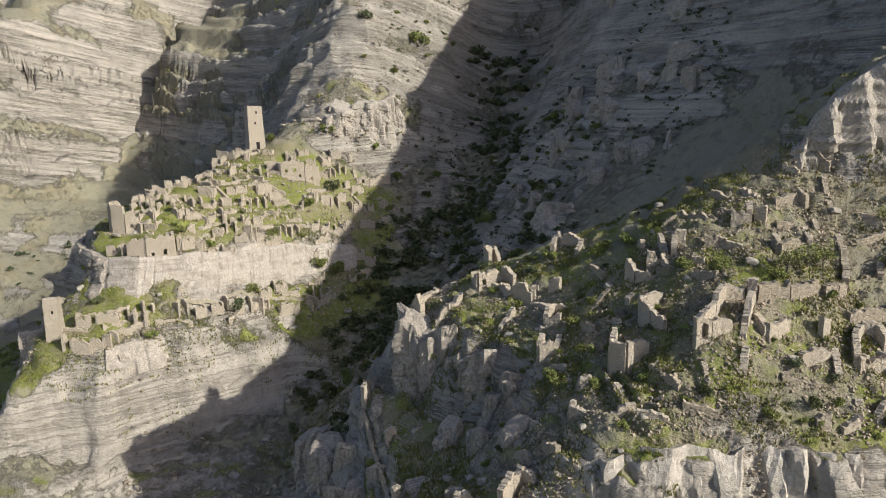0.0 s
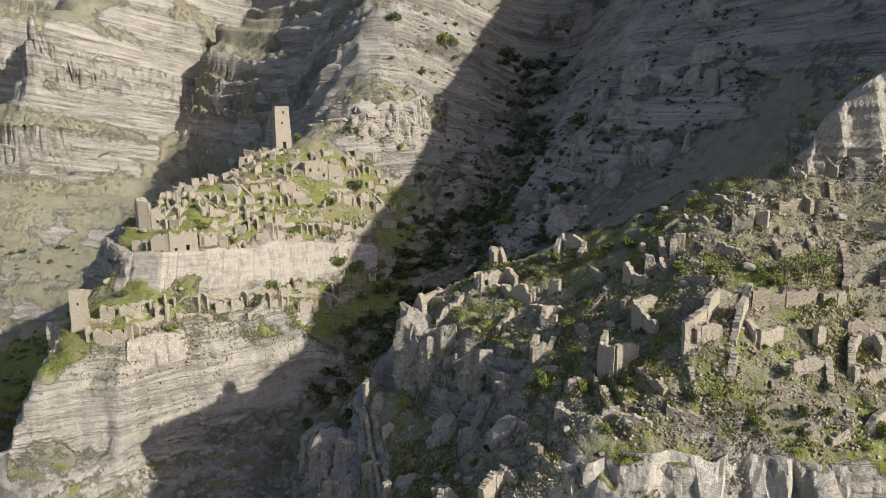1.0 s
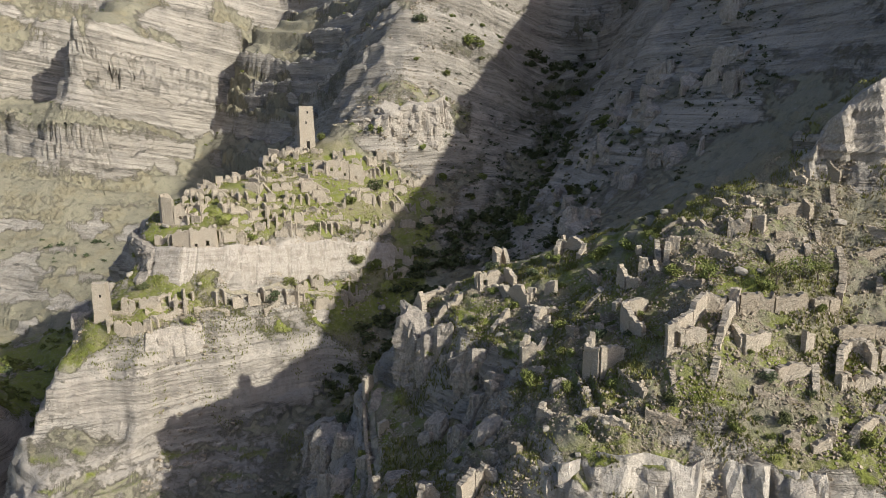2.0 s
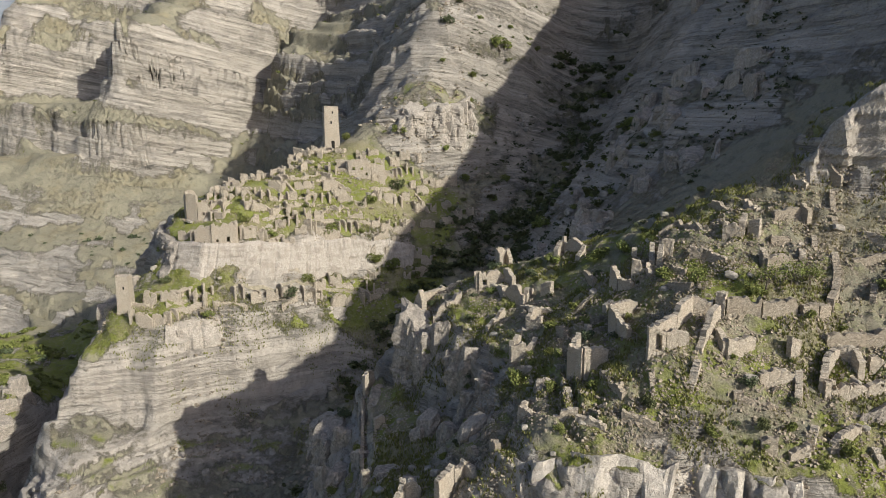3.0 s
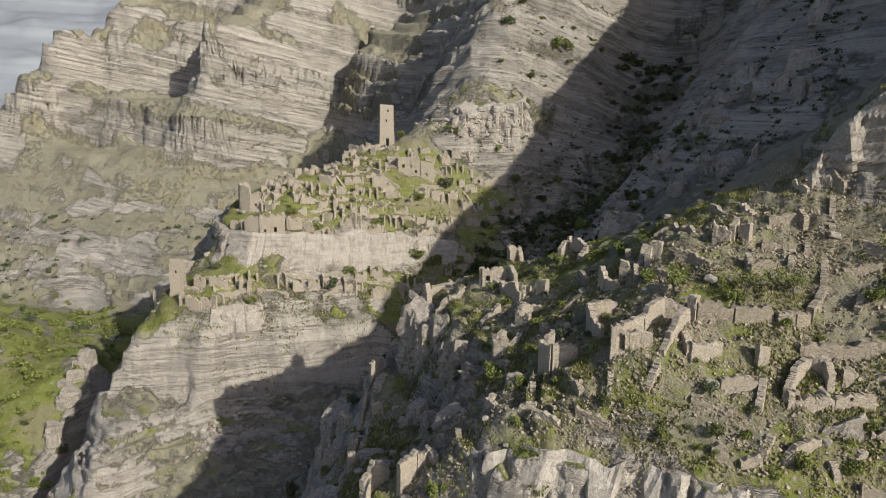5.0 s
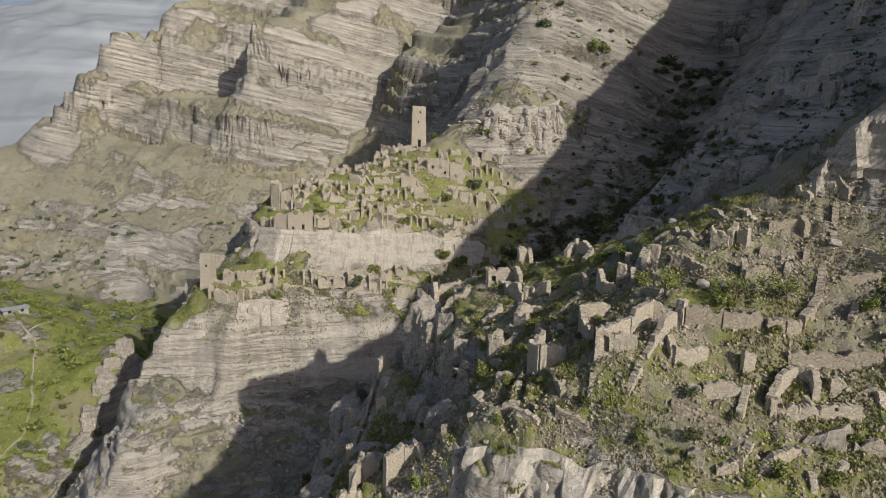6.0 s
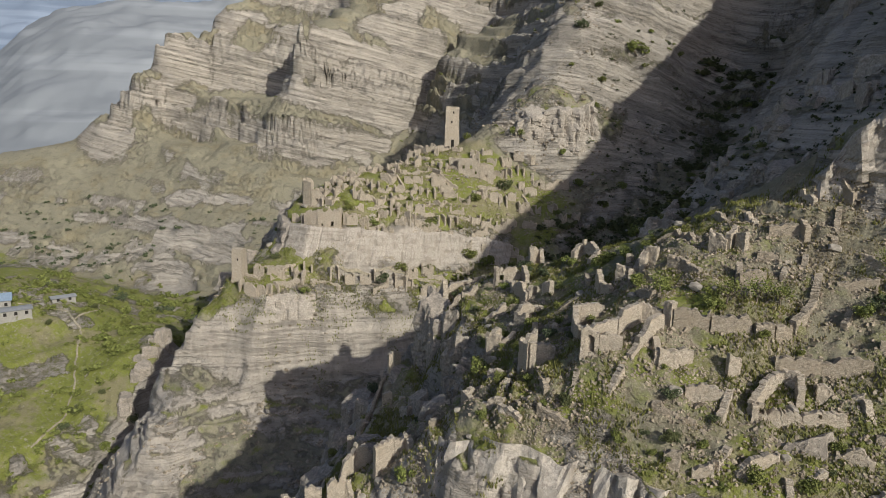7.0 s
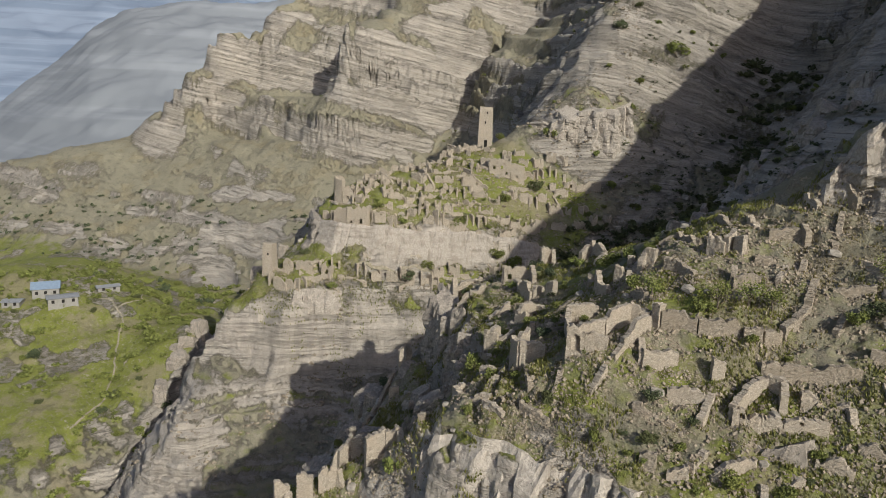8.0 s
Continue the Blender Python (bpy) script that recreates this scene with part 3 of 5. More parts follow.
    green = 0.10 + 0.72 * vil + 0.8 * mead + 0.46 * nn * (1 - 0.9 * behind) - 0.1 * far + 0.06 * bench + 0.3 * ridge + 0.35 * low * stripe + 0.16 * field - 0.28 * nn * ramp(x, 40, 48) * ramp(y, 80, 86)
    mesh = bpy.data.meshes.new("ground")
    idx = np.arange(n * rows).reshape(n, rows)
    a, b = idx, np.roll(idx, -1, axis=0)
    quads = np.stack([a[:, :-1], a[:, 1:], b[:, 1:], b[:, :-1]], axis=2).reshape(-1, 4)
    mesh.vertices.add(n * rows)
    mesh.vertices.foreach_set("co", p.reshape(-1))
    mesh.loops.add(quads.size)
    mesh.loops.foreach_set("vertex_index", quads.reshape(-1).astype(np.int32))
    mesh.polygons.add(len(quads))
    mesh.polygons.foreach_set("loop_start", np.arange(0, quads.size, 4, dtype=np.int32))
    mesh.polygons.foreach_set("use_smooth", np.ones(len(quads), dtype=bool))
    for name, values in (("grass", grass), ("green", green), ("pale", pale), ("sunk", sunk), ("stony", 0.6 * nn * (1 - behind) * (1 - 0.7 * field) + 0.12 * vil)):
        mesh.attributes.new(name, "FLOAT", "POINT").data.foreach_set("value", values.reshape(-1).astype(np.float32))
    mesh.update()
    mesh.validate()
    mesh.materials.append(GROUND)
    return tagged(new("ground", mesh), "steep limestone valley sides with grass and ledges", "ground", kind="structure")


ground_sheet()


def leaf_material(name, dark, light):
    mat, nt, bsdf = shader(name, 0.7)
    rnd = nt.nodes.new("ShaderNodeObjectInfo").outputs["Random"]
    isl = nt.nodes.new("ShaderNodeNewGeometry").outputs["Random Per Island"]
    col = mixc(nt, isl, dark, light)
    col = mixc(nt, mathn(nt, "MULTIPLY", rnd, 0.45), col, (0.135, 0.125, 0.035))
    nt.links.new(col, bsdf.inputs["Base Color"])
    return mat


LEAF = leaf_material("leaf", (0.08, 0.10, 0.026), (0.27, 0.30, 0.085))
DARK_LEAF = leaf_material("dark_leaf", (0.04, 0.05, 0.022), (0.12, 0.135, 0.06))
LEAF_GREY = leaf_material("grey_leaf", (0.045, 0.06, 0.032), (0.12, 0.145, 0.075))
GRASS = leaf_material("grass_blade", (0.12, 0.13, 0.03), (0.32, 0.31, 0.10))
DRYGRASS = leaf_material("dry_grass_blade", (0.14, 0.12, 0.05), (0.33, 0.27, 0.13))


def plain_material(name, a, b, scale, rough=0.9, bumps=0.3):
    mat, nt, bsdf = shader(name, rough)
    n = noise_of(nt, scale, 5)
    nt.links.new(mixc(nt, span(nt, n, 0.3, 0.7), a, b), bsdf.inputs["Base Color"])
    bump(nt, bsdf, n, bumps, 0.1)
    return mat


BARK = plain_material("bark", (0.09, 0.07, 0.05), (0.2, 0.165, 0.125), 6)
BOULDER = plain_material("boulder", (0.20, 0.18, 0.15), (0.40, 0.355, 0.30), 1.6, bumps=0.8)
RUBBLE = plain_material("rubble", (0.19, 0.158, 0.118), (0.42, 0.35, 0.265), 1.1)


# ---- helpers for things ----
def part(name, bm, material, parent, label=""):
    mesh = bpy.data.meshes.new(name)
    bm.to_mesh(mesh)
    bm.free()
    mesh.materials.append(material)
    ob = new(name, mesh)
    ob.parent = parent
    return tagged(ob, label)


def wall_mesh(length, h0, h1, rng, foot=-2.0, thick=0.65, rough=0.5, holes=()):
    """A broken stone wall from x = 0 to length, its top going from h0 to h1; it is built up in uneven courses of stones. Holes are (x0, x1, z0, z1)."""
    step = 0.27
    xs = [0.0]
    while xs[-1] < length - 0.2:
        xs.append(min(length, xs[-1] + step * rng.uniform(0.7, 1.35)))
    xs = sorted({round(v, 3) for v in xs + [min(length, max(0.0, e)) for h in holes for e in h[:2]]})
    most = max(h0, h1) + 1.2 * rough + 0.3
    zs = [foot, max(foot + 0.2, min(h0, h1) - 3.0 * rough - 1.0)] if not holes else [foot]
    while zs[-1] < most:
        zs.append(zs[-1] + step * rng.uniform(0.6, 1.2))
    zs = sorted({round(v, 3) for v in zs + [e for h in holes for e in h[2:] if e < most]})
    # outline of the broken top
    tops, drift, notch = [], 0.0, 0
    tip = [rng.choice((0.0, 0.0, 0.7, 1.3)) * rough * 1.6 for _ in (0, 1)]
    for a, b in zip(xs, xs[1:]):
        f = (a + b) / 2 / length
        if rng.random() < 0.5:
            drift = 0.75 * drift + rng.gauss(0, rough * 0.5)
        if notch == 0 and rng.random() < 0.05:
            notch = rng.randint(2, 5)
        notch = max(0, notch - 1)
        end = tip[0] * max(0, 1 - f * length / 1.3) + tip[1] * max(0, 1 - (1 - f) * length / 1.3)
        tops.append(max(foot + 0.5, h0 + (h1 - h0) * f + drift + rng.gauss(0, 0.1) - end - (rough * 1.5 if notch else 0)))
    nx, nz = len(xs) - 1, len(zs) - 1
    full = [[(zs[k] + zs[k + 1]) / 2 < tops[i] and not any(h[0] < (xs[i] + xs[i + 1]) / 2 < h[1] and h[2] < (zs[k] + zs[k + 1]) / 2 < h[3] for h in holes) for k in range(nz)] for i in range(nx)]
    bm, made = bmesh.new(), {}
    peak = [max((k + 1 for k in range(nz) if full[i][k]), default=0) for i in range(nx)]
    peak = [peak[0]] + peak + [peak[-1]]
    line = [tops[0]] + [min(a, b) + rng.uniform(0.2, 0.6) * abs(a - b) for a, b in zip(tops, tops[1:])] + [tops[-1]]

    def corner(i, k, side):
        if (i, k, side) not in made:
            deep = thick / 2 * (1.0 + 0.16 * (1 - (zs[k] - foot) / (most - foot)))
            high, low = max(peak[i], peak[i + 1]), min(peak[i], peak[i + 1])
            level = zs[k] if k < low else line[i] if k >= high else min(line[i], 0.5 * (zs[k] + line[i]))
            x = xs[i] + (rng.uniform(-0.08, 0.08) if 0 < i < nx else rng.uniform(-0.05, 0.05))
            made[i, k, side] = bm.verts.new((x, side * (deep + rng.uniform(-0.06, 0.05)), level + rng.uniform(-0.05, 0.05)))
        return made[i, k, side]

    for i in range(nx):
        for k in range(nz):
            if not full[i][k]:
                continue
            for side in (-1, 1):
                ring = [corner(i, k, side), corner(i + 1, k, side), corner(i + 1, k + 1, side), corner(i, k + 1, side)]
                bm.faces.new(ring if side < 0 else ring[::-1])
            for di, dk, e in ((-1, 0, ((i, k), (i, k + 1))), (1, 0, ((i + 1, k + 1), (i + 1, k))), (0, 1, ((i, k + 1), (i + 1, k + 1))), (0, -1, ((i + 1, k), (i, k)))):
                if not (0 <= i + di < nx and 0 <= k + dk < nz and full[i + di][k + dk]):
                    (p, q), (r, t) = e
                    bm.faces.new((corner(p, q, 1), corner(p, q, -1), corner(r, t, -1), corner(r, t, 1)))
    return bm


WALL_FEET = []


def ruin(label, walls, name="ruined_house", category="ruin", rough=0.45, thick=0.7, material=None, seed=1):
    """A ruined house from its walls: two ends (x, y, top), and openings as (along, width, above the foot, height)."""
    rng = random.Random(seed)
    WALL_FEET.extend((a[:2], b[:2]) for a, b, *_ in walls)
    x, y = walls[0][0][:2]
    base = ground_z(x, y)
    thing = new(name)
    thing.matrix_world = pose(x, y, base)
    for a, b, *rest in walls:
        along = [(a[0] + (b[0] - a[0]) * i / 4, a[1] + (b[1] - a[1]) * i / 4) for i in range(5)]
        lows = [ground_z(*p) for p in along]
        length = math.dist(a[:2], b[:2])
        low = min(lows)
        holes = [(s - w / 2, s + w / 2, low - base + up, low - base + up + tall) for s, w, up, tall in rest]
        ta, tb = max(a[2], lows[0] + 0.7) - base, max(b[2], lows[-1] + 0.7) - base
        wall = part("wall", wall_mesh(length, ta, tb, rng, low - base - 0.8, thick, rough, holes), material or MASONRY, thing)
        wall.matrix_local = pose(a[0] - x, a[1] - y, 0, 0, 0, math.degrees(math.atan2(b[1] - a[1], b[0] - a[0])))
    return tagged(thing, label, category)


# ---- the watch tower ----
def tower(x, y, z, w, d, h, turn, label, slits):
    """Tapered square tower; its slits and doorway are near-black blocks painted as shaded openings."""
    thing = new("watch_tower")
    thing.matrix_world = pose(x, y, z, 0, 0, turn)
    rng = random.Random(5)
    bm = bmesh.new()
    rings = []
    for i in range(17):
        f = i / 16
        k = 1 - 0.16 * f
        rings.append([bm.verts.new((sx * w / 2 * k + rng.uniform(-.05, .05), sy * d / 2 * k + rng.uniform(-.05, .05), -3 + (h + 3) * f + (rng.uniform(-.3, .15) if i == 16 else 0))) for sx, sy in ((-1, -1), (0, -1), (1, -1), (1, 0), (1, 1), (0, 1), (-1, 1), (-1, 0))])
    for a, b in zip(rings, rings[1:]):
        for i in range(8):
            bm.faces.new((a[i], a[(i + 1) % 8], b[(i + 1) % 8], b[i]))
    bm.faces.new(rings[-1])
    part("shaft", bm, MASONRY, thing)
    for side, s, up, sw, sh in slits:
        k = 1 - 0.16 * (up + 3) / (h + 3)
        bm = bmesh.new()
        bmesh.ops.create_cube(bm, size=1, matrix=Matrix.Diagonal((sw, 0.16, sh, 1)))
        slit = part("opening_shade", bm, INTERIOR_SHADE, thing)
        slit.matrix_local = pose(0, 0, 0, 0, 0, side) @ pose(s, -d / 2 * k - 0.0, up, 0, 0, 0)
    return tagged(thing, label, "tower")


# near-black paint for the shade inside openings; the walls behind are closed
INTERIOR_SHADE = plain_material("interior_shade", (0.012, 0.011, 0.010), (0.03, 0.027, 0.023), 3)
tower(-64.2, 241.5, 133.3, 5.7, 5.7, 15.2, 28, "tall tapered square stone watch tower above the ruins",
      [(0, 0.2, 1.6, 1.1, 3.0), (0, -0.2, 9.5, 0.45, 0.9), (90, 0.3, 7.2, 0.4, 0.8), (90, 0.1, 12.6, 0.5, 0.9), (0, 0.4, 13.0, 0.5, 0.8), (-90, 0, 11, 0.4, 0.8)])
tower(-92.5, 156.2, 97.6, 3.6, 3.6, 8.6, 14, "leaning stub of a square stone tower on the terrace edge", [(0, 0.3, 5.4, 0.4, 0.7)])

# ---- ruins on the near spur ----
ruin("roofless stone house with an arched doorway and high broken walls", [
    ((35.2, 82.4, 126.8), (32.9, 79.6, 125.4)), ((32.9, 79.6, 124.9), (29.7, 76.4, 124.1)), ((29.6, 76.4, 124.0), (31.7, 76.9, 124.0), (1.1, 1.0, 1.2, 1.7), (1.1, 0.72, 2.9, 0.22), (1.1, 0.4, 3.12, 0.14)),
    ((31.7, 76.9, 123.9), (34.3, 77.4, 122.8)), ((37.9, 80.4, 126.2), (35.8, 77.2, 124.2)), ((35.8, 77.2, 123.6), (35.2, 76.2, 121.8)), ((35.2, 82.4, 126.3), (37.6, 82.2, 125.8))], rough=0.25, seed=3)
ruin("square stone pier at the end of a retaining wall", [((38.0, 82.1, 127.0), (39.0, 81.6, 127.1))], thick=1.0, rough=0.1, seed=4, name="stone_pier")
ruin("long tumbled dry-stone retaining wall below a field", [((39, 81.7, 126.3), (43, 81.9, 126.2)), ((43, 81.9, 126.2), (47.2, 83.0, 125.9))], name="retaining_wall", category="wall", rough=0.3, thick=0.9, material=MASONRY_OLD, seed=5)
ruin("curved dry-stone field wall on the slope", [((47.7, 82.5, 125.8), (49.6, 83.1, 125.5)), ((49.6, 83.1, 125.5), (51.4, 84.4, 125.7)), ((51.4, 84.4, 125.9), (52.6, 86.4, 127.3)), ((52.6, 86.4, 127.4), (53.4, 88.6, 128.4)), ((53.4, 88.6, 128.8), (53.8, 91.5, 130.2))], name="field_wall", category="wall", rough=0.25, thick=0.8, material=MASONRY_OLD, seed=6)
ruin("ruined house with a rounded broken side wall", [((26.7, 87.2, 123.9), (29.4, 88.9, 124.0)), ((26.1, 86.9, 123.4), (26.9, 84.2, 122.8)), ((26.9, 84.2, 122.8), (28.2, 82.5, 122.0)), ((26.1, 86.9, 123.6), (26.8, 87.3, 123.8))], rough=0.25, seed=7)
ruin("tall broken pillar of a fallen house wall", [((33.2, 96, 131), (34.8, 95.5, 131.2)), ((33.2, 96, 130.6), (32.7, 94.6, 128.6))], rough=0.25, seed=8)
ruin("cluster of low broken house walls", [((29.3, 95.8, 127.6), (31.4, 95.2, 127.0)), ((26.6, 96.4, 126.9), (27.6, 94.8, 125.9)), ((27.6, 94.8, 125.9), (29.2, 93.6, 125.3)), ((31.4, 95.2, 127.2), (31.8, 93.2, 126.0))], seed=9)
ruin("broken house corner on the crest of the spur", [((19.6, 115.6, 127.1), (23, 111.8, 126.7)), ((19.6, 115.6, 126.9), (18.4, 113.2, 125.2)), ((23, 111.8, 126.6), (21.9, 110.2, 124.6))], seed=10)
ruin("small roofless stone hut on the crest", [((7.6, 123.4, 123.1), (9.3, 124.4, 123.2)), ((7.6, 123.4, 123.0), (8.6, 121.8, 122.8)), ((9.4, 124.4, 123.1), (10.2, 122.9, 121.6))], rough=0.3, seed=11)
ruin("stub of a house wall standing alone", [((16.6, 103.8, 121.8), (18.2, 102.8, 121.6))], rough=0.4, seed=12, thick=0.9)
ruin("group of connected ruined houses near the crag", [((5.7, 110.7, 121.3), (10, 112.6, 122.1), (1.0, 0.8, 0.9, 1.0)), ((5.7, 110.7, 121.2), (5.0, 113.2, 120.6)), ((7.9, 110.2, 119.6), (10.7, 108.6, 119.8)), ((10.7, 106.2, 119.8), (13.9, 103.8, 120.5)), ((10.7, 106.2, 119.7), (9.4, 109.0, 119.9)), ((13.9, 103.8, 120.4), (14.9, 106.0, 120.9)), ((10, 112.6, 122.0), (11.8, 109.8, 121.2))], seed=13)
ruin("ruined house with two pillars on the edge of the crag", [((-5.5, 112.6, 116.6), (-3.6, 110.4, 117.2)), ((-1.6, 107.7, 115.2), (0.5, 108.1, 115.6)), ((0.5, 108.1, 116.0), (2.9, 109.6, 117.5)), ((-1.0, 116.2, 117.2), (2.4, 115.4, 117.8)), ((-5.2, 113, 116.0), (-1.0, 116.2, 116.8))], rough=0.6, thick=0.9, seed=14)
ruin("pale square wall of a ruined house above the cliff", [((13.0, 89.2, 116.7), (15.1, 89.2, 116.6)), ((13.0, 89.2, 116.8), (13.9, 92, 117.3)), ((15.1, 89.2, 116.2), (16.2, 91.6, 116.8))], rough=0.3, seed=15)
ruin("low connected house walls stepping up the slope", [((14.8, 95.9, 118.6), (16.5, 99.6, 119.6)), ((14.8, 95.9, 118.4), (17.0, 95.0, 118.2)), ((16.5, 99.6, 119.4), (18.6, 98.6, 119.6))], seed=16)
ruin("high pale house front above the steep slope", [((20.9, 81.0, 119.8), (22.5, 79.6, 120.1)), ((22.5, 79.6, 120.0), (25.4, 80.8, 120.4)), ((20.9, 81.0, 119.6), (22.0, 83.6, 120.4))], rough=0.35, seed=17)
ruin("stub of a corner wall above the pale cliff", [((15.1, 76.4, 113.3), (16.9, 75.2, 113.0)), ((15.1, 76.4, 113.2), (16.0, 78.2, 113.6))], rough=0.35, seed=18)
ruin("two-storey house ruin with a small square window", [((8.9, 73.1, 107.5), (7.4, 71.8, 107.4), (0.9, 0.7, 3.2, 0.8)), ((7.4, 71.8, 107.2), (5.9, 69.6, 105.4)), ((8.9, 73.1, 107.3), (10.4, 71.4, 105.8))], rough=0.35, thick=0.8, seed=19)
ruin("broken house wall below the crag", [((1.2, 73, 104.5), (3.1, 74, 104.1)), ((1.2, 73, 104.3), (0.4, 71, 102.4))], rough=0.5, seed=20)
ruin("row of jagged house walls on a rock edge", [((-2.6, 61.9, 101.2), (-1.5, 63.7, 101.6)), ((-0.6, 64, 101.6), (1.3, 65.2, 101.2)), ((1.4, 65.8, 101.6), (3.2, 67.4, 103.3)), ((3.2, 67.4, 103.2), (5.2, 67.4, 101.6)), ((-1.5, 63.7, 101.2), (-0.4, 61.6, 99.6))], rough=0.9, seed=21)
ruin("slender leaning stub of a wall", [((-7.6, 84.2, 98.0), (-6.7, 84.8, 98.3))], rough=0.3, seed=22)
ruin("stub of a wall beside the old path", [((-14.0, 110.2, 103.0), (-13.2, 111.4, 102.6)), ((-14.2, 108.2, 103.4), (-13.6, 109.0, 103.2))], rough=0.4, seed=23)
ruin("stub of a wall below the crag", [((-9.6, 98.2, 99.9), (-8.0, 99.2, 99.8))], rough=0.4, seed=24)
ruin("wide plastered house front, mostly buried in rubble", [((38.3, 76.8, 122.9), (41.8, 78.8, 122.8)), ((38.3, 76.8, 122.7), (37.6, 78.6, 122.6))], rough=0.2, seed=25)
ruin("low house wall with a small dark window", [((41.6, 75.1, 120.0), (46.0, 75.9, 120.0), (1.8, 0.75, 1.5, 0.9)), ((46.0, 75.9, 119.9), (45.4, 73.4, 117.8))], rough=0.25, seed=26)
ruin("stub of a wall at a terrace corner", [((45.4, 78.2, 123.3), (46.7, 78.9, 123.2))], rough=0.25, seed=27)
ruin("deep roofless stone room with a dark interior", [((49.3, 77.6, 121.4), (48.2, 74.9, 119.4)), ((49.3, 77.7, 121.5), (50.9, 79.2, 121.6)), ((50.9, 79.2, 122.2), (52.5, 78.8, 122.4)), ((52.5, 78.8, 122.3), (52.8, 76.9, 120.6)), ((48.3, 74.8, 119.0), (53, 75.9, 119.0), (0.9, 0.5, 0.9, 0.6), (2.9, 0.4, 0.9, 0.6)), ((53, 75.9, 119.0), (57.2, 77.0, 119.2), (1.6, 0.4, 0.9, 0.5))], rough=0.28, seed=28)
ruin("low house walls at the end of the ledge", [((57.0, 79.4, 120.6), (58.6, 79.2, 120.4)), ((58.6, 79.2, 120.4), (59.4, 77.2, 119.0)), ((54.2, 79.0, 121.4), (57.0, 79.4, 120.8))], seed=29)
ruin("narrow wall running down the slope", [((34.9, 74.5, 121.4), (34.4, 73.6, 119.8)), ((34.4, 73.6, 119.6), (33.8, 72.4, 117.8))], rough=0.3, thick=0.8, seed=30)
ruin("corner of a ruined house above the grass bank", [((46.6, 71.2, 115.2), (45.6, 69.2, 113.8)), ((45.6, 69.2, 113.7), (43.4, 68.8, 113.6))], rough=0.35, seed=31)
ruin("small roofless hut dug into the slope", [((41.0, 95.8, 133.4), (43.2, 95.0, 133.8)), ((43.2, 95.0, 133.7), (43.9, 96.6, 134.2)), ((44.3, 95.6, 134.1), (45.5, 94.6, 134.0))], rough=0.25, seed=32)
ruin("low tumbled field wall on the dry slope", [((45.2, 89.6, 130.2), (48.1, 90.3, 130.4)), ((45.2, 89.6, 130.3), (45.0, 91.2, 130.8))], name="field_wall", category="wall", rough=0.25, material=MASONRY_OLD, seed=33)
ruin("low tumbled field wall on the dry slope", [((55.6, 90.4, 129.6), (59.8, 90.9, 129.8))], name="field_wall", category="wall", rough=0.25, material=MASONRY_OLD, seed=34)
ruin("low tumbled field wall on the dry slope", [((47.8, 97.6, 134.6), (51.6, 98.4, 135.6)), ((51.6, 98.4, 135.8), (52.4, 97.0, 135.0))], name="field_wall", category="wall", rough=0.25, material=MASONRY_OLD, seed=35)
ruin("low tumbled field wall on the dry slope", [((38.2, 92.4, 130.4), (40.8, 90.6, 129.8)), ((36.4, 93.0, 130.2), (38.2, 92.4, 130.6))], name="field_wall", category="wall", rough=0.4, material=MASONRY_OLD, seed=36)
ruin("long low terrace wall of dry stones", [((50, 80.6, 122.6), (54.6, 81.6, 122.8)), ((54.6, 81.6, 122.8), (59.5, 82.4, 123.4))], name="field_wall", category="wall", rough=0.25, material=MASONRY_OLD, seed=37)
ruin("broken terrace wall below the houses", [((38.6, 73.2, 117.0), (43.2, 73.0, 117.0))], name="field_wall", category="wall", rough=0.3, material=MASONRY_OLD, seed=38)


def buried_stubs():
    """Short stubs of walls that still show above the rubble, lying along the slope."""
    rng = random.Random(61)
    done = 0
    while done < 48:
        x, y = rng.uniform(8, 62), rng.uniform(69, 103)
        if near(np.array([x]), np.array([y]))[0] < 0.8 or y < 69 + 0.25 * max(0, 30 - x) or (36 < x < 53 and 83 < y < 91):
            continue
        if any(math.dist((x, y), ((a[0] + b[0]) / 2, (a[1] + b[1]) / 2)) < 2.0 + 0.4 * math.dist(a, b) for a, b in WALL_FEET):
            continue
        gx, gy = ground_z(x + 1.5, y) - ground_z(x - 1.5, y), ground_z(x, y + 1.5) - ground_z(x, y - 1.5)
        turn = math.atan2(-gx, gy) + rng.gauss(0, 0.25) + (math.pi / 2 if rng.random() < 0.22 else 0)
        half = rng.uniform(0.8, 2.4)
        p, q = ((x + k * half * math.cos(turn), y + k * half * math.sin(turn)) for k in (-1, 1))
        ruin("low stub of a stone wall half buried in rubble", [((*p, ground_z(*p) + rng.uniform(0.3, 1.0)), (*q, ground_z(*q) + rng.uniform(0.3, 1.2)))], name="wall_stub", category="ruin", rough=0.3, thick=0.65, material=rng.choice((MASONRY, MASONRY_OLD)), seed=rng.randrange(9999))
        done += 1


buried_stubs()

# ---- ruins of the village across the gorge ----
ruin("high corner house on the cliff edge of the village", [((-88.4, 182.8, 124.2), (-84.9, 182.2, 123.6)), ((-84.9, 182.2, 122.8), (-81.6, 183.4, 121.4), (1.6, 0.8, 1.6, 1.0)), ((-88.4, 182.8, 124), (-87.6, 186.2, 124.2)), ((-90, 184.6, 123.6), (-88.4, 182.8, 124.2))], rough=0.7, thick=0.9, seed=41)
